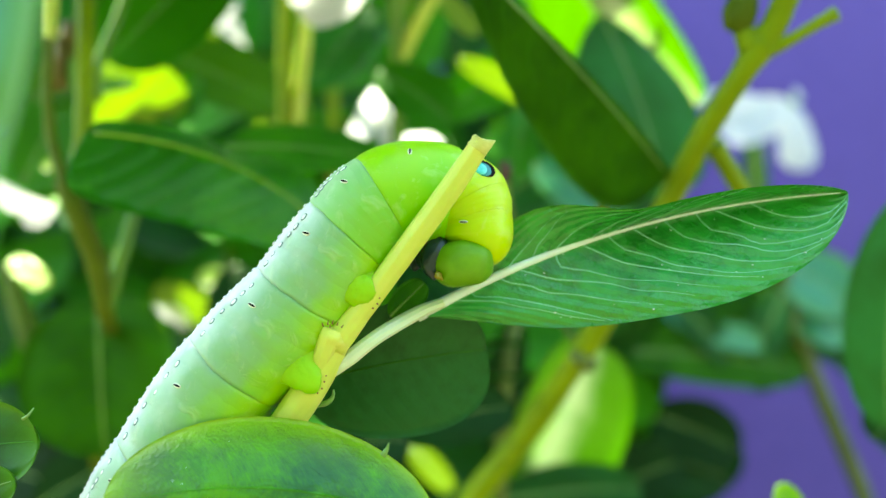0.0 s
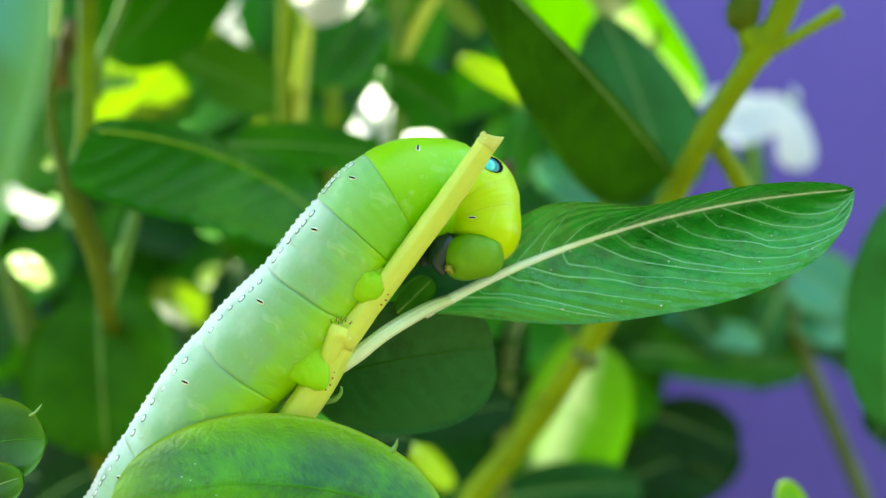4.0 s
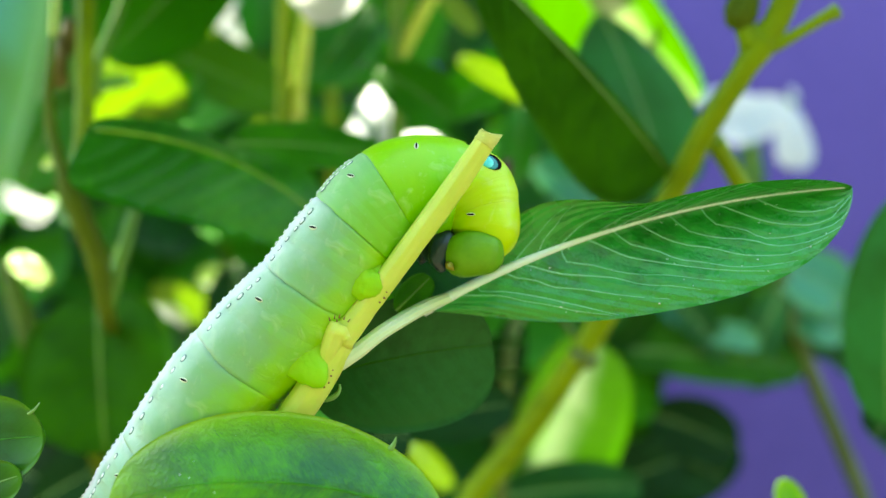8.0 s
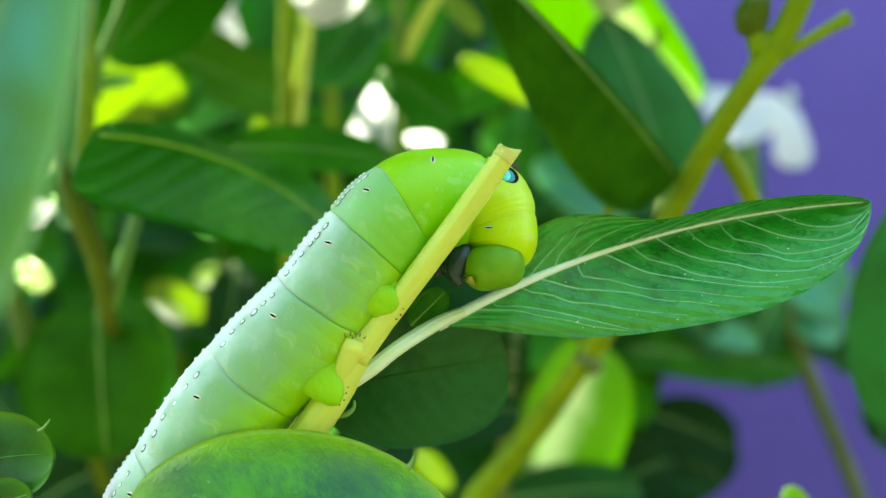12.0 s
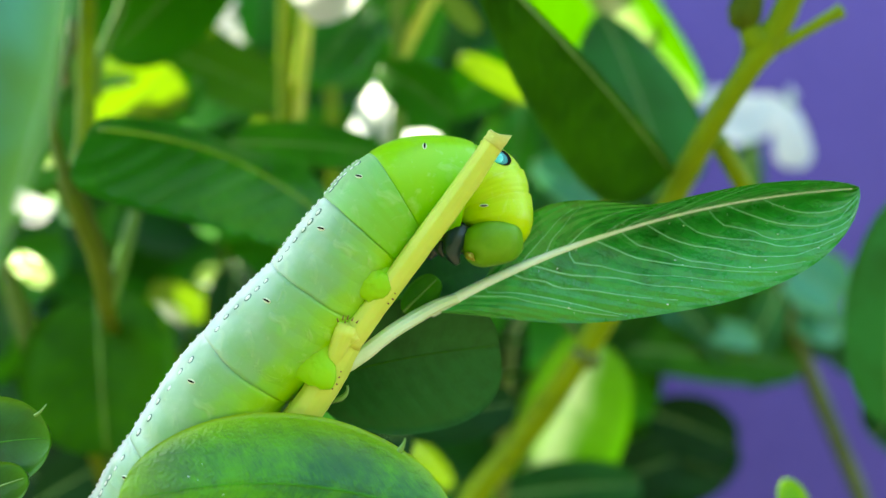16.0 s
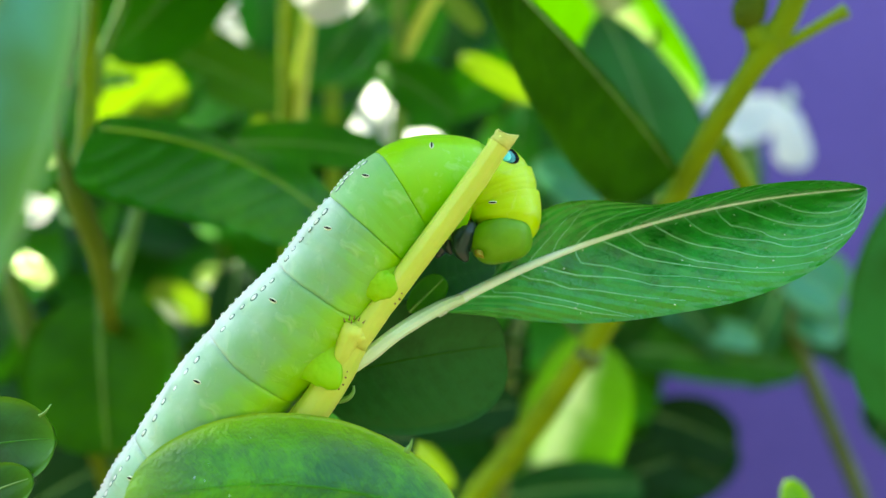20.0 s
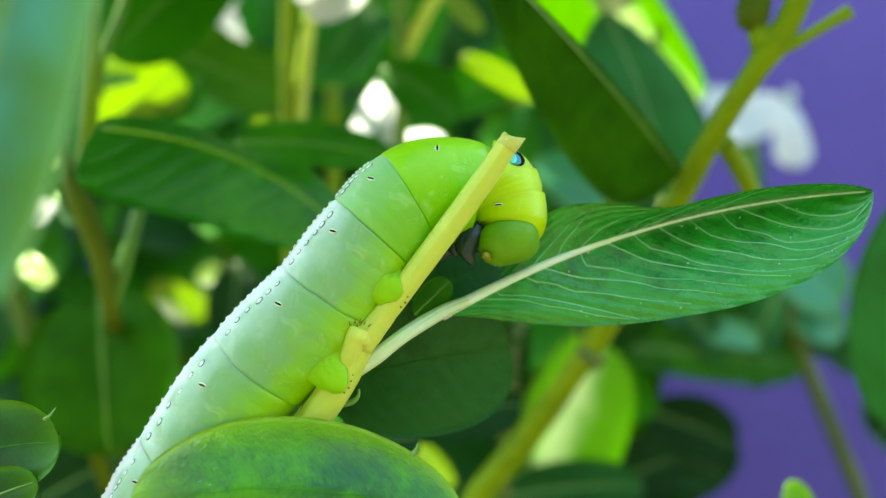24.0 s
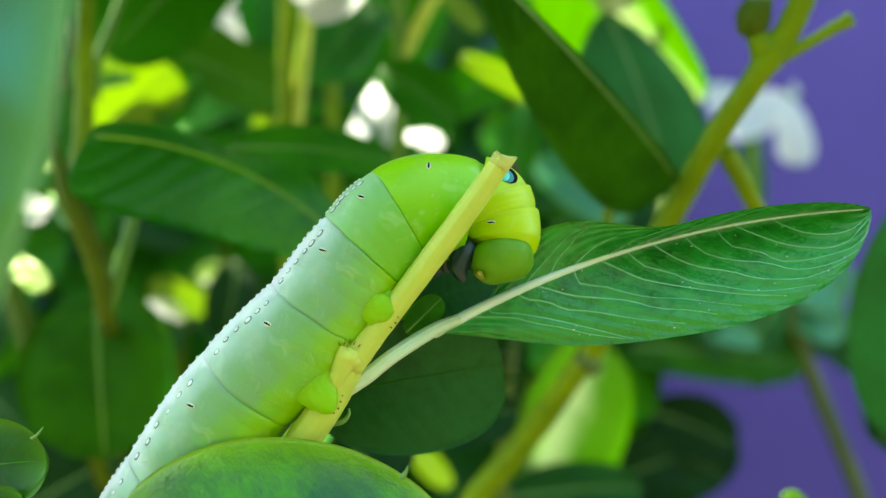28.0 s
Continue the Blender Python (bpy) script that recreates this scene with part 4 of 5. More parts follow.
part("twig", tube([(43.26, 122, 31.27, 1.62), (44.23, 122, 28.84, 1.94)], 8, 10, 0.1, 36), STEM_OLIVE, shoot_b)
part("twig", tube([(42.53, 134, 16.55, 1.6), (46.21, 137, 12.37, 1.55), (50.37, 141, 7.58, 1.5), (53.9, 146, 2.04, 1.55)], 16, 10, 0.08, 34), STEM_OLIVE, shoot_b)
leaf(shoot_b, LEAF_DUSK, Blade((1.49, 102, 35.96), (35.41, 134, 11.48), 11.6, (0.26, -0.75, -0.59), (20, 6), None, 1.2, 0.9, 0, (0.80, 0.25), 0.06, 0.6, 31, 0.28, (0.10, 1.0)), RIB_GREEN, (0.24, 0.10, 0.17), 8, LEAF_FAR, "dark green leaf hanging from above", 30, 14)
part("offshoot", tube([(28.09, 150, 10.06, 1), (28.82, 155, 2.16, 0.93), (28.96, 158, -8.29, 0.94)], 10, 8), STEM_OLIVE, shoot_b)
leaf(shoot_b, LEAF_NEAR, Blade((56.17, 133, -45.83), (51.27, 130, -36), 2.6, (0, -1, 0.3), (10, 10), None, 0.4, 0, 0, (0.6, 0.4), 0.1, 0.2, 32), RIB_GREEN, (0.2, 0.06), 0, None, "small bright green leaf tip", 14, 8)
leaf(shoot_b, LEAF_SHEEN_PATCH, Blade((85.01, 155, 10.40), (76.39, 146, -30.93), 7.6, (-0.5, -1, 0.2), (10, 14), None, 0.6, -1.4, 0, (0.55, 0.42), 0.1, 0.6, 33), RIB_GREEN, (0.4, 0.1), 0, None, "green leaf with a bluish sheen put into its colour")
leaf(shoot_b, LEAF_DEEP, Blade((93.78, 165, -22.90), (80.85, 160, -36.02), 6.0, (-0.2, -1, 0.3), (10, 10), None, 0.6, 0.5, 0, (0.5, 0.4), 0.1, 0.6, 133), RIB_GREEN, (0.3, 0.1))

shoot_c = shoot((30, 205, 0), "periwinkle shoot with sunlit yellow-green leaves")
part("stem", tube(down((11.98, 188, -57.30), 1.7, (0, 10)) + [(12.71, 184, -46.31, 1.5), (13.70, 181, -26.32, 1.25), (14.62, 182, -19.22, 1.2), (22.79, 195, -10.23, 1.3), (55.66, 220, 4.53, 1.4), (59.16, 225, 16.58, 1.4), (55.90, 230, 39.86, 1.4), (49.45, 232, 77.18, 1.4)], 50, 8, 0.08, 41), STEM_DULL, shoot_c)
leaf(shoot_c, LEAF_SHADE_INK, Blade((16.70, 192, -15.17), (11.10, 190, -45.29), 4.6, (0.1, -1, 0.3), (10, 10), None, 0.5, -0.6, 0, (0.45, 0.4), 0.1, 0.4, 146), RIB_GREEN, (0.3, 0.1))
leaf(shoot_c, LEAF_SHEEN_PATCH, Blade((36.44, 196, 53.75), (46.80, 178, 10.76), 16.4, (0.10, -1, 0.30), (10, 8), None, 1.0, 1.0, 0, (0.70, 0.36), 0.12, 0.6, 41, 0.28, (0.75, 1.0)), RIB_GREEN, (0.5, 0.15), 0, None, "dark leaf with coloured-in teal sheen before a sunlit one", 28, 14)
leaf(shoot_c, LEAF_SUNLIT_BAND, Blade((22.71, 200, 83.80), (72.06, 238, 40.93), 20.0, (0.0, -1, -0.7), (8, 8), None, 1.0, -2.0, 0, (0.5, 0.5), 0.1, 0.6, 42, 0.28, (0.45, 1.0)), RIB, (0.6, 0.2), 0, None, "sunlit yellow-green leaf")
leaf(shoot_c, LEAF_SUNLIT_BAND, Blade((20.07, 207, -61.03), (37.80, 214, -23.45), 14.6, (0.1, -1, -0.15), (10, 14), None, 1.5, 0.0, 0, (0.25, 0.33), 0.12, 0.6, 43, 0.28, (0.8, 1.2)), RIB, (0.5, 0.2), 0, None, "sunlit yellow-green leaf with a painted streak of sun")
# Hidden leaves added to keep the sun off the stem and branch.
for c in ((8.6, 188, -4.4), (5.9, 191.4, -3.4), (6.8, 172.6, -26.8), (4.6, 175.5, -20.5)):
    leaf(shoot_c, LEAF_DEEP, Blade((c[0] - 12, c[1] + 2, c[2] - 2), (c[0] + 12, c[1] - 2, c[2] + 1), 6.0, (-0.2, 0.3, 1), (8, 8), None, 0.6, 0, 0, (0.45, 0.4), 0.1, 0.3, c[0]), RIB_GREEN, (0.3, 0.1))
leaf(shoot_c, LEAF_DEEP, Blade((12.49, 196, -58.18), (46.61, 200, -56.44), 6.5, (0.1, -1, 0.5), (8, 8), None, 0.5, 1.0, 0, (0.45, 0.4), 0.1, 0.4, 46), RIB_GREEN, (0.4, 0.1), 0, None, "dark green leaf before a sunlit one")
leaf(shoot_c, LEAF_SUNLIT, Blade((3.59, 200, 44.49), (22.32, 205, 35.26), 2.9, (0.0, -1, -0.4), (10, 10), None, 0.5, 0.5, 0, (0.4, 0.4), 0.1, 0.3, 44), RIB_LIME, (0.6, 0.2), 0, None, "narrow light green leaf")

shoot_d = shoot((-20, 195, 0), "slender yellow-green periwinkle stems among leaves")
part("stem", tube(down((-34.18, 195, -59.43), 2.2, (0, 8)) + [(-34.47, 193, -33.19, 1.79), (-34.82, 190, 2.65, 1.64), (-34.95, 188, 35.08, 1.62), (-34.89, 187, 62.21, 1.49)], 50, 8, 0.08, 51), STEM_OLIVE, shoot_d)
part("branch", tube([(-34.5, 191, 17.88, 1.65), (-32.05, 190, 36.71, 1.64), (-29.77, 190, 55.64, 1.51), (-28.26, 190, 65.73, 1.51)], 20, 8, 0.08, 52), STEM, shoot_d)
part("branch", tube([(-30.85, 242, 3.37, 1.9), (-30.73, 241, 28.96, 1.9), (-30.92, 240, 40.00, 1.8), (-31.50, 242, 51.58, 1.6), (-32.87, 250, 63.25, 1.5)], 20, 8, 0.08, 53), STEM_OLIVE, shoot_d)
part("branch", tube([(-10.71, 192, 2.68, 1.5), (-10.22, 190, 24.10, 1.6), (-9.63, 186, 40.63, 1.7), (-10.02, 184, 48.99, 1.5), (-10.94, 183, 60.88, 1.5)], 24, 8, 0.08, 54), STEM_GREEN, shoot_d)
part("branch", tube([(-9.63, 186, 41.13, 1.6), (-6.63, 185, 46.80, 1.6), (-1.95, 184, 55.10, 1.5), (1.95, 184, 63.65, 1.3)], 20, 8, 0.08, 55), STEM, shoot_d)
leaf(shoot_d, LEAF_SUNLIT, Blade((-1.48, 186, 56.44), (7.82, 190, 47.82), 2.6, (0.1, -1, 0.2), (10, 10), None, 0, 0, 0, (0.5, 0.4), 0.1, 0.2, 51), RIB_GREEN, (0.2, 0.1), 0, None, "small bright green leaf")
leaf(shoot_d, LEAF_OLIVE, Blade((-65.88, 205, 47.1), (-40.54, 215, 36.55), 9.0, (0.0, -1, 0.4), (10, 14), None, 0.8, 0, 0, (0.5, 0.4), 0.1, 0.5, 52), RIB_GREEN, (0.4, 0.1))
leaf(shoot_d, LEAF, Blade((-27.22, 250, 83.17), (-37.18, 250, 44.99), 14.0, (0.1, -1, 0.2), (10, 10), None, 0.8, 0, 0, (0.45, 0.4), 0.1, 0.5, 53), RIB_GREEN, (0.4, 0.1))
leaf(shoot_d, LEAF_SUNLIT, Blade((-81.40, 205, 27.09), (-61.32, 194, 40.32), 8.6, (0.0, -1, -0.6), (10, 10), None, 0.4, 0, 0, (0.35, 0.30), 0.1, 0.8, 54), RIB_GREEN, (0.3, 0.1), 0, None, "sunlit yellow-green leaf")
leaf(shoot_d, LEAF_SUNLIT, Blade((-85.03, 212, 44.06), (-67.57, 206, 45.55), 4.2, (0.0, -1, -0.4), (10, 10), None, 0.4, 0, 0, (0.4, 0.30), 0.1, 0.8, 55), RIB_GREEN, (0.3, 0.1), 0, None, "sunlit yellow-green leaf")
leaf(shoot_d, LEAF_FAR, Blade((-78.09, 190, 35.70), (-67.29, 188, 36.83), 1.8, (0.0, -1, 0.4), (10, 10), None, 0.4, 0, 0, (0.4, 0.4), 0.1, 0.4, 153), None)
leaf(shoot_d, LEAF_SUNLIT, Blade((-80.37, 262, 63.15), (-69.41, 262, 65.24), 4.5, (0.0, -1, -0.2), (10, 10), None, 0.4, 0, 0, (0.4, 0.4), 0.1, 0.4, 154), None)
leaf(shoot_d, LEAF_SUNLIT, Blade((-52.91, 240, 32.67), (-43.35, 240, 36.18), 3.6, (0.0, -1, -0.2), (10, 10), None, 0.4, 0, 0, (0.4, 0.4), 0.1, 0.4, 155), None)
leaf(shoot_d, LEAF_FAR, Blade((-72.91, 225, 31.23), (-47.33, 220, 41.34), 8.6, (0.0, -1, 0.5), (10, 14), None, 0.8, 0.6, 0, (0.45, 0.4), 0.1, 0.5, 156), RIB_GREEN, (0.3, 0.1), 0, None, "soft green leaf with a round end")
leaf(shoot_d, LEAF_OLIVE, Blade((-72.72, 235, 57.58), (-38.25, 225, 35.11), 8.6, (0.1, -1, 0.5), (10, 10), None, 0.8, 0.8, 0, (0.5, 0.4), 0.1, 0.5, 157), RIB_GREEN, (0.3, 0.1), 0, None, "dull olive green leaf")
leaf(shoot_d, LEAF_SHEEN_PATCH, Blade((-51.08, 245, 83.13), (-51.31, 240, 55.62), 7.0, (0.1, -1, 0.3), (10, 10), None, 0.8, 0.4, 0, (0.5, 0.4), 0.1, 0.5, 158), RIB_GREEN, (0.3, 0.1))
leaf(shoot_d, LEAF_SHEEN_PATCH, Blade((-20.02, 225, 64.39), (-33.69, 215, 41.54), 9.6, (0.1, -1, 0.4), (10, 10), None, 0.8, 0.4, 0, (0.5, 0.4), 0.1, 0.5, 159), RIB_GREEN, (0.3, 0.1))
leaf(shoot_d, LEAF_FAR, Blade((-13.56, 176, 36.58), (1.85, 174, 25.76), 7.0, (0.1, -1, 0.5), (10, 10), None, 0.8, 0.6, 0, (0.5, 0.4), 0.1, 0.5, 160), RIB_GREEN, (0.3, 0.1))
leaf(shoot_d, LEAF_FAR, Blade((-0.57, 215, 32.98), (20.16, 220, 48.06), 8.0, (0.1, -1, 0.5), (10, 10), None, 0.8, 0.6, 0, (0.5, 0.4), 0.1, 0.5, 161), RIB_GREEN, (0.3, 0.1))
leaf(shoot_d, LEAF_SHEEN_PATCH, Blade((21.53, 230, 38.33), (18.16, 226, 17.86), 5.6, (0.1, -1, 0.4), (10, 10), None, 0.8, 0.4, 0, (0.5, 0.4), 0.1, 0.5, 163), RIB_GREEN, (0.3, 0.1))
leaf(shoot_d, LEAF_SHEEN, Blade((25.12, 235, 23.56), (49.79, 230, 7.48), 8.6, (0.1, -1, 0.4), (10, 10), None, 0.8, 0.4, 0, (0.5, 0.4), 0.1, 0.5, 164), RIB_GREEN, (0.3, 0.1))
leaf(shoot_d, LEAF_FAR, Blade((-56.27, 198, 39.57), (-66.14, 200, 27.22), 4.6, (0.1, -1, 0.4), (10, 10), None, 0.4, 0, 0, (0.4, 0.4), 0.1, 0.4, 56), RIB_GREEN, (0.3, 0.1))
leaf(shoot_d, LEAF_SUNLIT, Blade((-75.92, 283, -20.86), (-97.23, 286, -14.62), 6.5, (0.0, -1, -0.4), (10, 10), None, 0.4, 0, 0, (0.4, 0.4), 0.1, 0.4, 57), RIB_GREEN, (0.3, 0.1))
leaf(shoot_d, LEAF_SUNLIT, Blade((-74.69, 148, -1.47), (-66.66, 143, -6.74), 2.5, (-0.2, -0.5, 0.9), (10, 10), None, 0.4, 0, 0, (0.35, 0.35), 0.1, 0.4, 58), RIB_GREEN, (0.2, 0.1))
leaf(shoot_d, LEAF_SUNLIT, Blade((-74.58, 260, -9.84), (-66.11, 262, -7.83), 3.6, (-0.1, -0.9, 0.6), (10, 10), None, 0.4, 0, 0, (0.4, 0.4), 0.1, 0.4, 165), None)
leaf(shoot_d, LEAF_SUNLIT, Blade((-70.72, 150, 14.24), (-66.93, 150, 15.04), 1.5, (-0.1, -0.9, 0.6), (10, 10), None, 0.4, 0, 0, (0.4, 0.4), 0.1, 0.4, 166), None)
leaf(shoot_d, LEAF_SUNLIT, Blade((-8.74, 235, -54.15), (2.50, 235, -66.63), 3.8, (0.0, -1, -0.2), (10, 10), None, 0.4, 0, 0, (0.35, 0.4), 0.1, 0.4, 59), RIB, (0.4, 0.1))

# far shoots near the wall
shoot_e = shoot((120, 290, 0), "blurred green periwinkle shoot near the wall")
part("stem", tube(down((152.01, 295, -101.66), 3.0, (0, 8)) + [(146.13, 295, -86.38, 2.94), (138.29, 295, -67.38, 2.94), (128.5, 295, -43.88, 2.94), (120.66, 295, -23.31, 2.74), (118.12, 296, -5.7, 2.36)], 40, 8, 0.08, 61), STEM_DULL, shoot_e)
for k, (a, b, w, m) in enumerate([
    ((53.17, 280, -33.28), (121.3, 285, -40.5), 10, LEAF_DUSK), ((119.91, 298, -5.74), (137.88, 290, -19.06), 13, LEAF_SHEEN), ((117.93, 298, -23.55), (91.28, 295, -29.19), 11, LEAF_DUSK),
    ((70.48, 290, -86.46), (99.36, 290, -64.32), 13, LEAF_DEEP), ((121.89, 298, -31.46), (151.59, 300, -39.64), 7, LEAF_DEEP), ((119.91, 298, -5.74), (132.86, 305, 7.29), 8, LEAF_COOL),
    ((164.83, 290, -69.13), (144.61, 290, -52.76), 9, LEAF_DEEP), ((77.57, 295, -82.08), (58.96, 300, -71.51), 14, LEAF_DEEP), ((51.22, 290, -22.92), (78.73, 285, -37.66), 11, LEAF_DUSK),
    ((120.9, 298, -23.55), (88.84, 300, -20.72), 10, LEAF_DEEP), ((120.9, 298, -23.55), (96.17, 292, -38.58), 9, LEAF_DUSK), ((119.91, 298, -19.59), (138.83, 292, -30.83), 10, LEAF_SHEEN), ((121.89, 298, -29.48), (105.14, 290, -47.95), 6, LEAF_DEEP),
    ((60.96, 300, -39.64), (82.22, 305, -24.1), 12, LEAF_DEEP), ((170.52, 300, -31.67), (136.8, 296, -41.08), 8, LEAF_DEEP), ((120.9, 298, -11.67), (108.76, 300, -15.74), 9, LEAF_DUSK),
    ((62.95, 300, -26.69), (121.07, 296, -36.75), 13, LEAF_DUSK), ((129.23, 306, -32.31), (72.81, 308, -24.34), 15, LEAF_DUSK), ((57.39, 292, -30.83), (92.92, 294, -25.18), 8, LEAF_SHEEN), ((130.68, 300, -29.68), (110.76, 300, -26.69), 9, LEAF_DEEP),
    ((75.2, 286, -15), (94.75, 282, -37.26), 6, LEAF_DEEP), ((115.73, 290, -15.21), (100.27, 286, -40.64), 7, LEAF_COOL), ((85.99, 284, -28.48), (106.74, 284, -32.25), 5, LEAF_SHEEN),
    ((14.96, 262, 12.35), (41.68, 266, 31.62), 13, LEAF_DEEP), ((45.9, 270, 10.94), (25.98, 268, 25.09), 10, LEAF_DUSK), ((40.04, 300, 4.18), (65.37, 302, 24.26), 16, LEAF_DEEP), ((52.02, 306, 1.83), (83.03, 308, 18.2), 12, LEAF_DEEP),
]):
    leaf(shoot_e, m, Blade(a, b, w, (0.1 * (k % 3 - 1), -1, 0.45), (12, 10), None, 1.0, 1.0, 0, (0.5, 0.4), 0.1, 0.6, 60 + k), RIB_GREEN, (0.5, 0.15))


leaf(shoot_e, LEAF, Blade((137.08, 368, 10.02), (131.48, 364, 51.48), 6.0, (0.1, -1, 0.3), (10, 10), None, 1.0, 0.5, 0, (0.5, 0.4), 0.1, 0.4, 75), RIB_GREEN, (0.4, 0.1))
part("twig", tube([(118.12, 296, -5.7, 1.97), (126.22, 330, 0.22, 1.97), (137.08, 368, 10.51, 1.95)], 10, 8), STEM_OLIVE, shoot_e)
# Near-black ones here carry the deep shade by the wall in their colour.
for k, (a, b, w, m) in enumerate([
    ((1.00, 250, -33.03), (19.76, 246, -52.11), 10, LEAF_SHADE_INK), ((16.70, 262, -27.66), (13.02, 258, -54.65), 9, LEAF_DEEP), ((38.73, 270, -26.71), (57.58, 266, -21.02), 5, LEAF_SHEEN_PATCH),
    ((69.26, 285, -55.64), (97.80, 280, -66.75), 11, LEAF_SHADE_INK), ((63.14, 283, -67.46), (94.08, 280, -76.04), 11, LEAF_SHADE_INK), ((50.58, 276, -80.45), (79.20, 280, -69.54), 11, LEAF_SHADE_INK),
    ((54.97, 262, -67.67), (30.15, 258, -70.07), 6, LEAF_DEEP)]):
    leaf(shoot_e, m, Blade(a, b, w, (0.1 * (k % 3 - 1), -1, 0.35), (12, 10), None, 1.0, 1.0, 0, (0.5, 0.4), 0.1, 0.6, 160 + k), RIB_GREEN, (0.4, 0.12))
part("withered_bud", blob((11.16, 150, 13.65), (0.9, 0.9, 1.9), None, 14, 10, 0.4, 3), plain_material("bud_maroon", (0.05, 0.008, 0.016), (0.10, 0.016, 0.03), 500, 0.6, 0.3), shoot_b, "small maroon withered bud")
part("bud_stalk", tube([(11.16, 150, 12.25, 0.4), (12.8, 153, 4.17, 0.41), (18.35, 157, -8.24, 0.52), (25.32, 155, -18.42, 0.62)], 14, 6), STEM_DULL, shoot_b)

# ---- white flowers ----
def flower(place, petals, label, stalk):
    ob = thing("periwinkle_flower", at(place), label, "flower", "white flowers")
    for k, (b, t, w, fx) in enumerate(petals):
        part("petal", Blade(b, t, w, fx, (14, 14), None, 2.0, 1.0, 10, (0.55, 0.28), 0.25, 0.8, 80 + k, 0.3).geo(18, 10), PETAL, ob)
    part("calyx", tube(stalk, 16, 8, 0.1, 5), RIB_GREEN, ob)
    return ob


flower((143.63, 350, 60.66), [
    ((143.16, 350, 59.5), (111.33, 345, 47.19), 11, (0.2, -1, 0.5)), ((143.16, 350, 59.5), (140.2, 340, 31.38), 9.5, (0.3, -1, 0.2)), ((138.52, 356, 58.15), (111.53, 362, 62.26), 8, (0.0, -1, 0.4)), ((145.15, 352, 59.84), (150.5, 362, 66.5), 3, (0.4, -1, 0.2))],
    "white periwinkle flower with drooping petals", [(145.85, 352, 61.47, 1.87), (138.52, 356, 53.42, 1.65), (132.91, 360, 43.27, 2.15), (132.44, 362, 26.68, 2.16), (134.85, 362, 2.64, 1.92)])
flower((-26.48, 178, 54.49), [((-15.84, 178, 56.38), (-29.45, 176, 48.27), 4.2, (0.1, -1, -0.2)), ((-21.99, 180, 58.21), (-32.99, 180, 53.43), 4, (0, -1, -0.1)), ((-17.21, 180, 58.21), (-15.47, 182, 54.26), 4, (0, -1, 0.1))], "white periwinkle flower in sunlight", [(-25.44, 179, 55.98, 0.7), (-27.07, 182, 61.75, 0.7), (-31.34, 190, 69.19, 0.7)])
flower((-61.63, 255, 78.06), [((-57.91, 255, 79.41), (-70.61, 252, 65.09), 3.2, (0.1, -1, 0.2)), ((-69.49, 254, 67.63), (-55.89, 252, 60.41), 3.0, (0, -1, 0.3))], "white periwinkle flower in sunlight", [(-61.03, 256, 74.96, 0.85), (-58.25, 255, 81.44, 0.85), (-35.83, 190, 63.21, 0.63)])
flower((-16.88, 205, 32.81), [((-15.06, 214, 41.35), (-20.56, 196, 22.52), 3.6, (-0.2, -0.4, 0.9)), ((-14.49, 214, 40.21), (-12.36, 198, 23.53), 3.4, (-0.2, -0.4, 0.9)), ((-13.9, 218, 27.65), (-1.22, 204, 22.89), 3.4, (-0.2, -0.4, 0.9))], "white periwinkle flower in sunlight", [(-15.77, 212, 38.15, 0.4), (-12.73, 204, 39.42, 0.4), (-10.35, 190, 40.5, 0.4)])
flower((-97.48, 200, 12.08), [((-90.57, 200, 9.16), (-105.98, 200, 15.01), 2.7, (0.0, -1, -0.2)), ((-91.82, 201, 8.68), (-98.31, 199, 7.00), 1.6, (0.1, -1, -0.1))], "white periwinkle flower in sunlight", [(-91.5, 200, 11.42, 0.53), (-74.95, 170, 4.63, 0.45), (-60.48, 141, 5.71, 0.37)])
flower((-92.56, 288, -22.76), [((-99.95, 294, -22.45), (-85.24, 284, -22.82), 4.2, (0.0, -1, -0.3))], "white periwinkle flower behind a green leaf", [(-93.84, 292, -20.16, 0.7), (-93.97, 305, -24.10, 0.8), (-91.81, 330, -34.84, 0.88)])

# ---- foliage behind and above ----
SUNLIT = [(30.69, 214, 61.24), (39.95, 218, 63.11), (49.53, 222, 62.06), (62.01, 230, 50.55), (54.92, 226, 57.18), (66.97, 234, 45.22), (33.22, 212, -39.27), (24.66, 211, -29.28), (43.08, 212, -36.46), (11.54, 202, 40.37), (-16.88, 205, 31.44), (-18.93, 198, 25.77), (-12.48, 200, 26.03), (-101.46, 200, 13.68), (-93.49, 200, 10.09), (-7.67, 214, 27.14), (-71.88, 199, 33.17), (-68.20, 196, 37.87), (-76.02, 203, 30.46), (-76.19, 209, 44.83), (-69.96, 207, 45.50), (-75.50, 262, 64.54), (-48.45, 240, 34.42), (-26.48, 178, 52.12), (-21.75, 178, 53.90), (-64.76, 254, 71.01), (-61.15, 253, 63.17), (-97.48, 200, 11.42), (-70.67, 145, -4.24), (-90.65, 288, -22.76), (-87.81, 285, -14.95), (-79.96, 284, -19.61), (-70.36, 261, -8.84), (-3.75, 235, -59.92), (-68.92, 150, 14.64)]


WIDE = [(-68.20, 196, 37.87), (-71.88, 199, 33.17), (6.14, 201, 43.11)]


def shades(c, reach=24.0, spots=SUNLIT):
    """Whether a leaf at c would keep the sun from one of the sunlit spots."""
    for spot in spots:
        v = Vector(c) - Vector(spot)
        along = v.dot(SUN_WAY)
        if along > 4 and (v - SUN_WAY * along).length < reach:
            return True
    return False


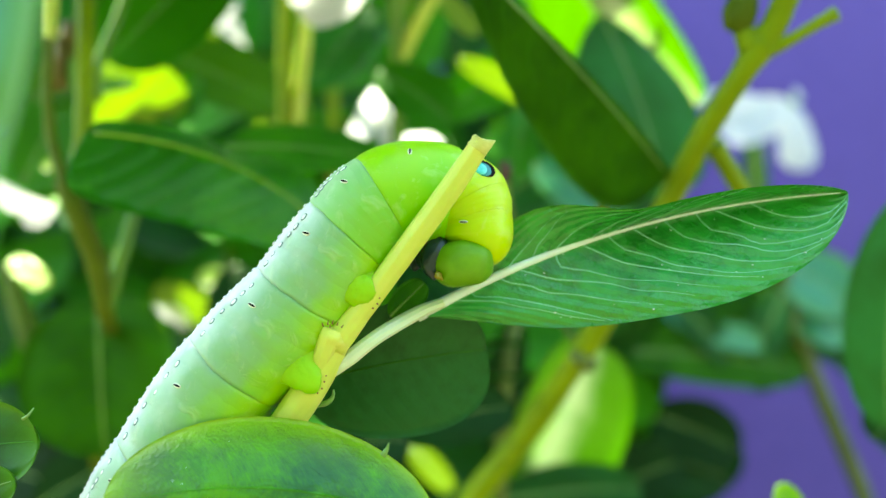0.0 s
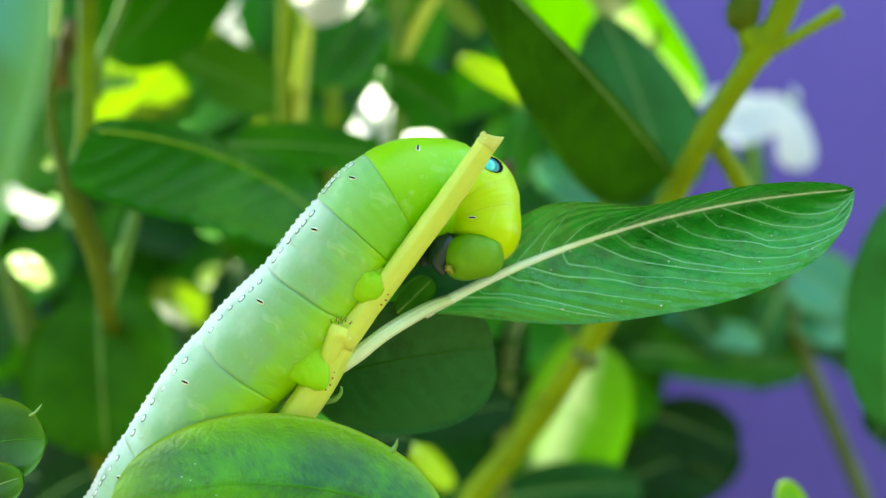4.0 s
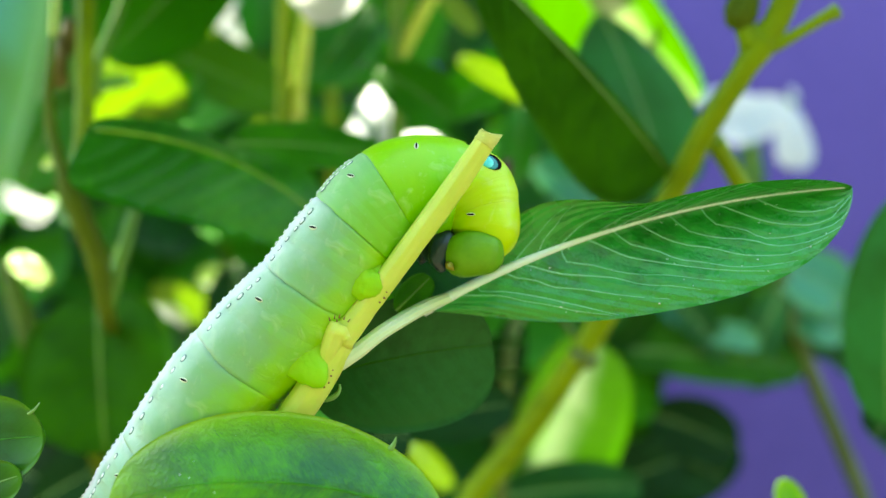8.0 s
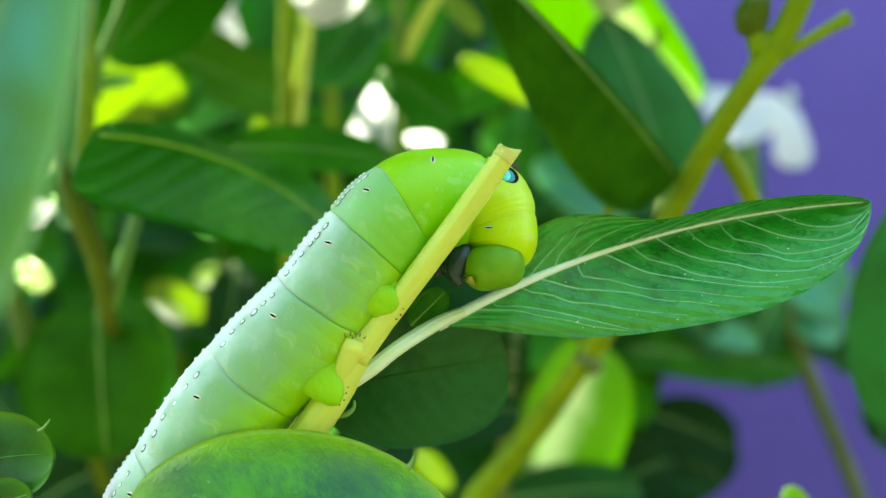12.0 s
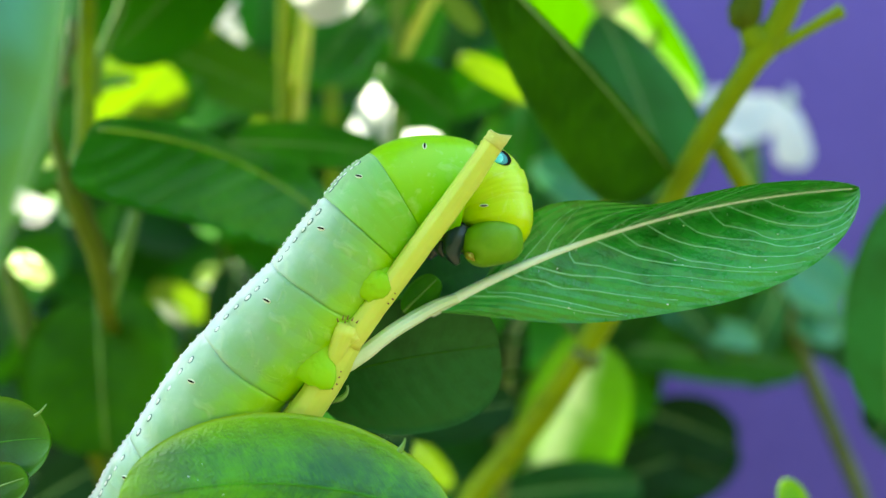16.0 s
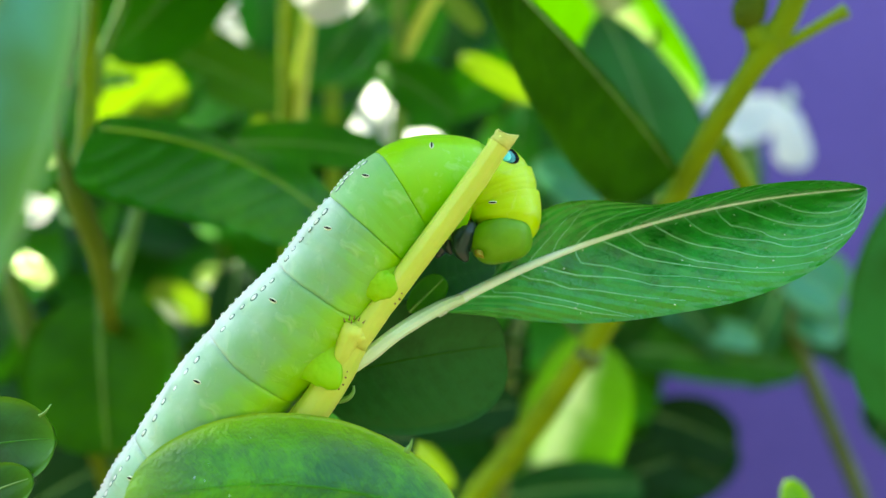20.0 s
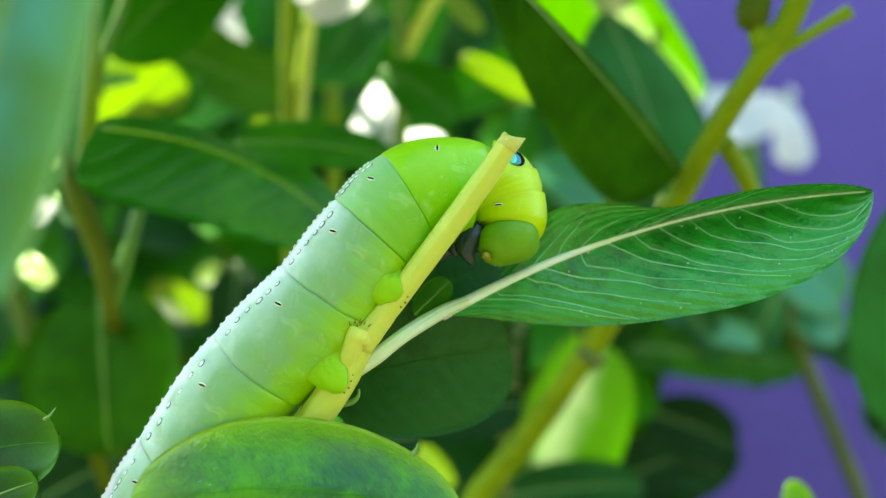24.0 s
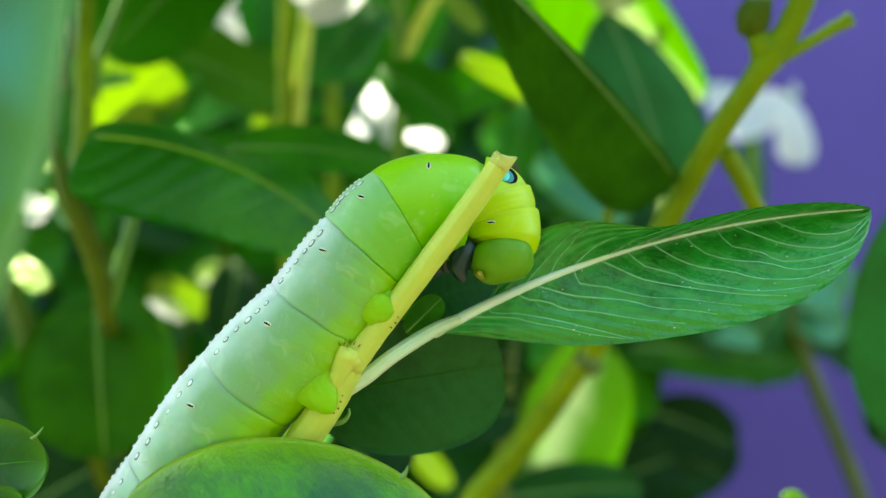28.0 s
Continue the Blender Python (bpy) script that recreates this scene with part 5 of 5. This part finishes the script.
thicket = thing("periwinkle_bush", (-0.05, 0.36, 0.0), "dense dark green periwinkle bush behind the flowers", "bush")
rnd = random.Random(12)
for k in range(6):
    x = -190 + 45 * k
    y = 330 + 25 * (k % 3)
    part("stem", tube([(x, y, -505, 3.4), (x + 8, y - 8, -250, 3.0), (x + 4, y + 6, 0, 2.6), (x - 10, y, 160, 2.0)], 20, 8, 0.1, 100 + k), STEM_OLIVE, thicket)
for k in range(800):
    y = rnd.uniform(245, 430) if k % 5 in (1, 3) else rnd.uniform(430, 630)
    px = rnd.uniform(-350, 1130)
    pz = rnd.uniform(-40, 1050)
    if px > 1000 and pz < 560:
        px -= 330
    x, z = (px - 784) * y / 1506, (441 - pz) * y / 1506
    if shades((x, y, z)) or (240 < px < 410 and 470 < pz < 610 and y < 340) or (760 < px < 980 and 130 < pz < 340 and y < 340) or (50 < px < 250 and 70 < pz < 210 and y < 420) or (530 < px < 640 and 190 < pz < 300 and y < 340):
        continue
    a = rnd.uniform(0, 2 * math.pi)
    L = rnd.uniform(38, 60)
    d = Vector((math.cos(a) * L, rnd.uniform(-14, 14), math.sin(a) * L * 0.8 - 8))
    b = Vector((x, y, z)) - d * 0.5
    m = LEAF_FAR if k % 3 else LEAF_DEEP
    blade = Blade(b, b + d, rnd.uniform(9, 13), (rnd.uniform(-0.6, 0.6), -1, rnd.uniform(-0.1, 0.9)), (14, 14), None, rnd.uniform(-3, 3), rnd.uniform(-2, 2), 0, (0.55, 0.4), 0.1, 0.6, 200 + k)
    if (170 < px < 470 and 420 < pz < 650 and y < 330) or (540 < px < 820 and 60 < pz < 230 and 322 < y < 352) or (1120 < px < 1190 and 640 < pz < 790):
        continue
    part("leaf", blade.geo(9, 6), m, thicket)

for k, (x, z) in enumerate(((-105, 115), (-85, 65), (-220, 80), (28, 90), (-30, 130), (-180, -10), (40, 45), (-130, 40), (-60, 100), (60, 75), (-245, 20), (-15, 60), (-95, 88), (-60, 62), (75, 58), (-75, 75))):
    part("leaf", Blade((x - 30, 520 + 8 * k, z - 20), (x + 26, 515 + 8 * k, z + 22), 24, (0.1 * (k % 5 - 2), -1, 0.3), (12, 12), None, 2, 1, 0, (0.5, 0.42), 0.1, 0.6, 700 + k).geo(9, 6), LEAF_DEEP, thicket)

# Out of view: stem and leaves added only to block the sun.
upper = thing("periwinkle_bush", (-0.03, 0.16, 0.0), "unseen upper leaves added to shade the stems", "bush")
part("stem", tube(down((-130, 420, -74.24), 2.4, (0, 6)) + [(-122, 420, 20, 2.2), (-95, 360, 110, 2.0), (-50, 220, 170, 1.6)], 40, 8, 0.1, 130), STEM_OLIVE, upper)
SHADED = [(-30.92, 240, 43.19), (-30.92, 240, 35.22), (-31.50, 242, 49.97), (-24.42, 76, -16.1), (-19.38, 76, -11.05), (-12.31, 76, -3.99), (-6.85, 77, 3.12), (-2.31, 79, 8.97), (3.46, 79, 5.82), (1.86, 78, -0.98), (-3.27, 77, 0.05), (3.78, 75, 9.51), (-11.75, 79, -13.59), (9.15, 83, -1.6), (16.31, 83, -1.6), (22.93, 83, -0.5), (30.09, 83, 1.16), (36.15, 83, 2.81),
          (-18.61, 73, -17.4), (-8.92, 73, -17.4), (-39.05, 78, -18.59), (-24.47, 47, 10.64), (-22.59, 47, 11.89), (-23.34, 46, 4.31), (-40.17, 125, 10.04), (-28.39, 128, 8.58), (-47.31, 122, 12.23), (12.35, 112, 25.36), (21.55, 122, 19.52), (29.87, 130, 12.17), (49.43, 188, 30.08), (22.52, 157, -22.83), (16, 165, -34.95), (26.85, 152, -15.04), (-3.7, 87, -12.65), (39.61, 128, 18.78), (45.04, 122, 28.43),
          (-118.09, 260, -36.08), (-92.19, 260, -44.71), (-120.19, 250, -62.92), (-80.69, 280, -7.25), (7.94, 260, -65.43), (68.53, 282, -29.77), (97.65, 285, -37.66), (17.85, 280, 35.51), (-2.32, 250, 54.95), (-120.19, 250, -23.07), (-100.27, 250, -4.81), (127.19, 292, -15.32), (87.81, 290, -69.13), (29.22, 250, -19.75), (7.49, 171, -47.58), (11.82, 168, -41.16), (9.71, 170, -44.81), (13.42, 167, -38.7), (6.4, 172, -50.14), (14.44, 166, -39.57), (-59.13, 184, 48.99), (-64.3, 178, 43.85), (-54.87, 182, 44.84), (-60.24, 180, 41.95), (-71, 180, 49.12), (-67.84, 178, 41.49), (-65.24, 184, 51.44), (18.93, 162, -30.01), (20.82, 160, -26.45), (17.53, 164, -32.56), (-72.31, 164, -18.4), (-75.73, 162, -25.71), (-75.26, 161, -33.03), (-67.54, 163, -21.54), (-59.96, 163, -17.21), (-83, 248, 3.46), (14.13, 280, -66.75), (12.27, 280, -56.52), (15.99, 280, -76.04), (-17.72, 145, 17.91), (-14.83, 145, 16.66), (-57.18, 208, 47.1), (-53.55, 210, 43.37), (-24.04, 292, 58.36), (74.8, 150, -5.88), (74.3, 150, -13.84), (76.3, 151, 0.1), (-30.54, 250, 58.27), (-47.97, 210, 46.16), (-56.33, 210, 40.58)]


# Each leaf is set on the sun's way to a spot kept shaded.
for k in range(5 * len(SHADED)):
    spot = Vector(SHADED[k % len(SHADED)])
    least = (0.34 * spot.y - spot.z + 22) / (SUN_WAY.z - 0.34 * SUN_WAY.y)
    c = spot + SUN_WAY * (max(least, 45) + rnd.uniform(0, 45)) + Vector((rnd.uniform(-7, 7), rnd.uniform(-7, 7), 0))
    x, y, z = c
    size = 1.0
    if shades(c, 19.0) or shades(c, 25.0, WIDE):
        size = 0.45
        if shades(c, 12.5) or shades(c, 12.0, WIDE):
            continue
    a = rnd.uniform(0, 2 * math.pi)
    d = Vector((math.cos(a) * 45, math.sin(a) * 45, rnd.uniform(-12, 8))) * size
    b = Vector((x, y, z)) - d * 0.5
    part("leaf", Blade(b, b + d, rnd.uniform(9, 13) * max(size, 0.55), (rnd.uniform(-0.4, 0.4), rnd.uniform(-0.5, 0.3), 1), (12, 12), None, rnd.uniform(-3, 3), 0, 0, (0.55, 0.4), 0.1, 0.6, 500 + k).geo(9, 6), LEAF, upper)


# ---- what moves ----
def motions():
    """The front of the caterpillar creeps up and forward along the leaf as it feeds."""
    times = (0.0, 3.5, 8.0, 12.0, 14.5, 17.0, 19.0, 21.0, 24.0, 26.0, 28.0)
    ring_way = ((0, 0), (0.03, 0.09), (0.05, 0.16), (0.05, 0.30), (0.22, 0.66), (0.24, 0.80), (0.30, 0.88), (0.36, 0.96), (0.34, 0.97), (0.32, 0.97), (0.34, 1.0))
    neck_way = ((0, 0), (0.10, 0.12), (0.16, 0.22), (0.32, 0.43), (0.97, 1.13), (0.99, 1.35), (1.18, 1.56), (1.24, 1.67), (1.26, 1.72), (1.30, 1.78), (1.35, 1.83))
    head_way = ((0, 0), (0.21, 0.32), (0.43, 0.43), (0.80, 0.60), (1.50, 1.35), (1.50, 1.56), (1.62, 1.68), (1.78, 1.88), (1.84, 1.92), (1.88, 1.94), (1.98, 1.94))
    chest_way = [(0.85 * a + 0.10 * c, 0.62 * b + 0.38 * d) for (a, b), (c, d) in zip(ring_way, neck_way)]
    for ob, way, share, turn in ((rings[6], ring_way, 0.03, 0), (rings[7], ring_way, 0.08, 0), (t3, ring_way, 0.85, 0), (t2, chest_way, 1.0, 0), (t1, [(0.75 * x, z) for x, z in neck_way], 0.86, -3), (head, head_way, 1.0, -5)):
        home = ob.location.copy()
        rows = []
        for t, (dx, dz) in zip(times, way):
            rows.append((t, pose(home.x + dx * share * MM, home.y, home.z + dz * share * MM, 0, turn * dz / 1.9, 0)))
        walk(ob, rows)


motions()
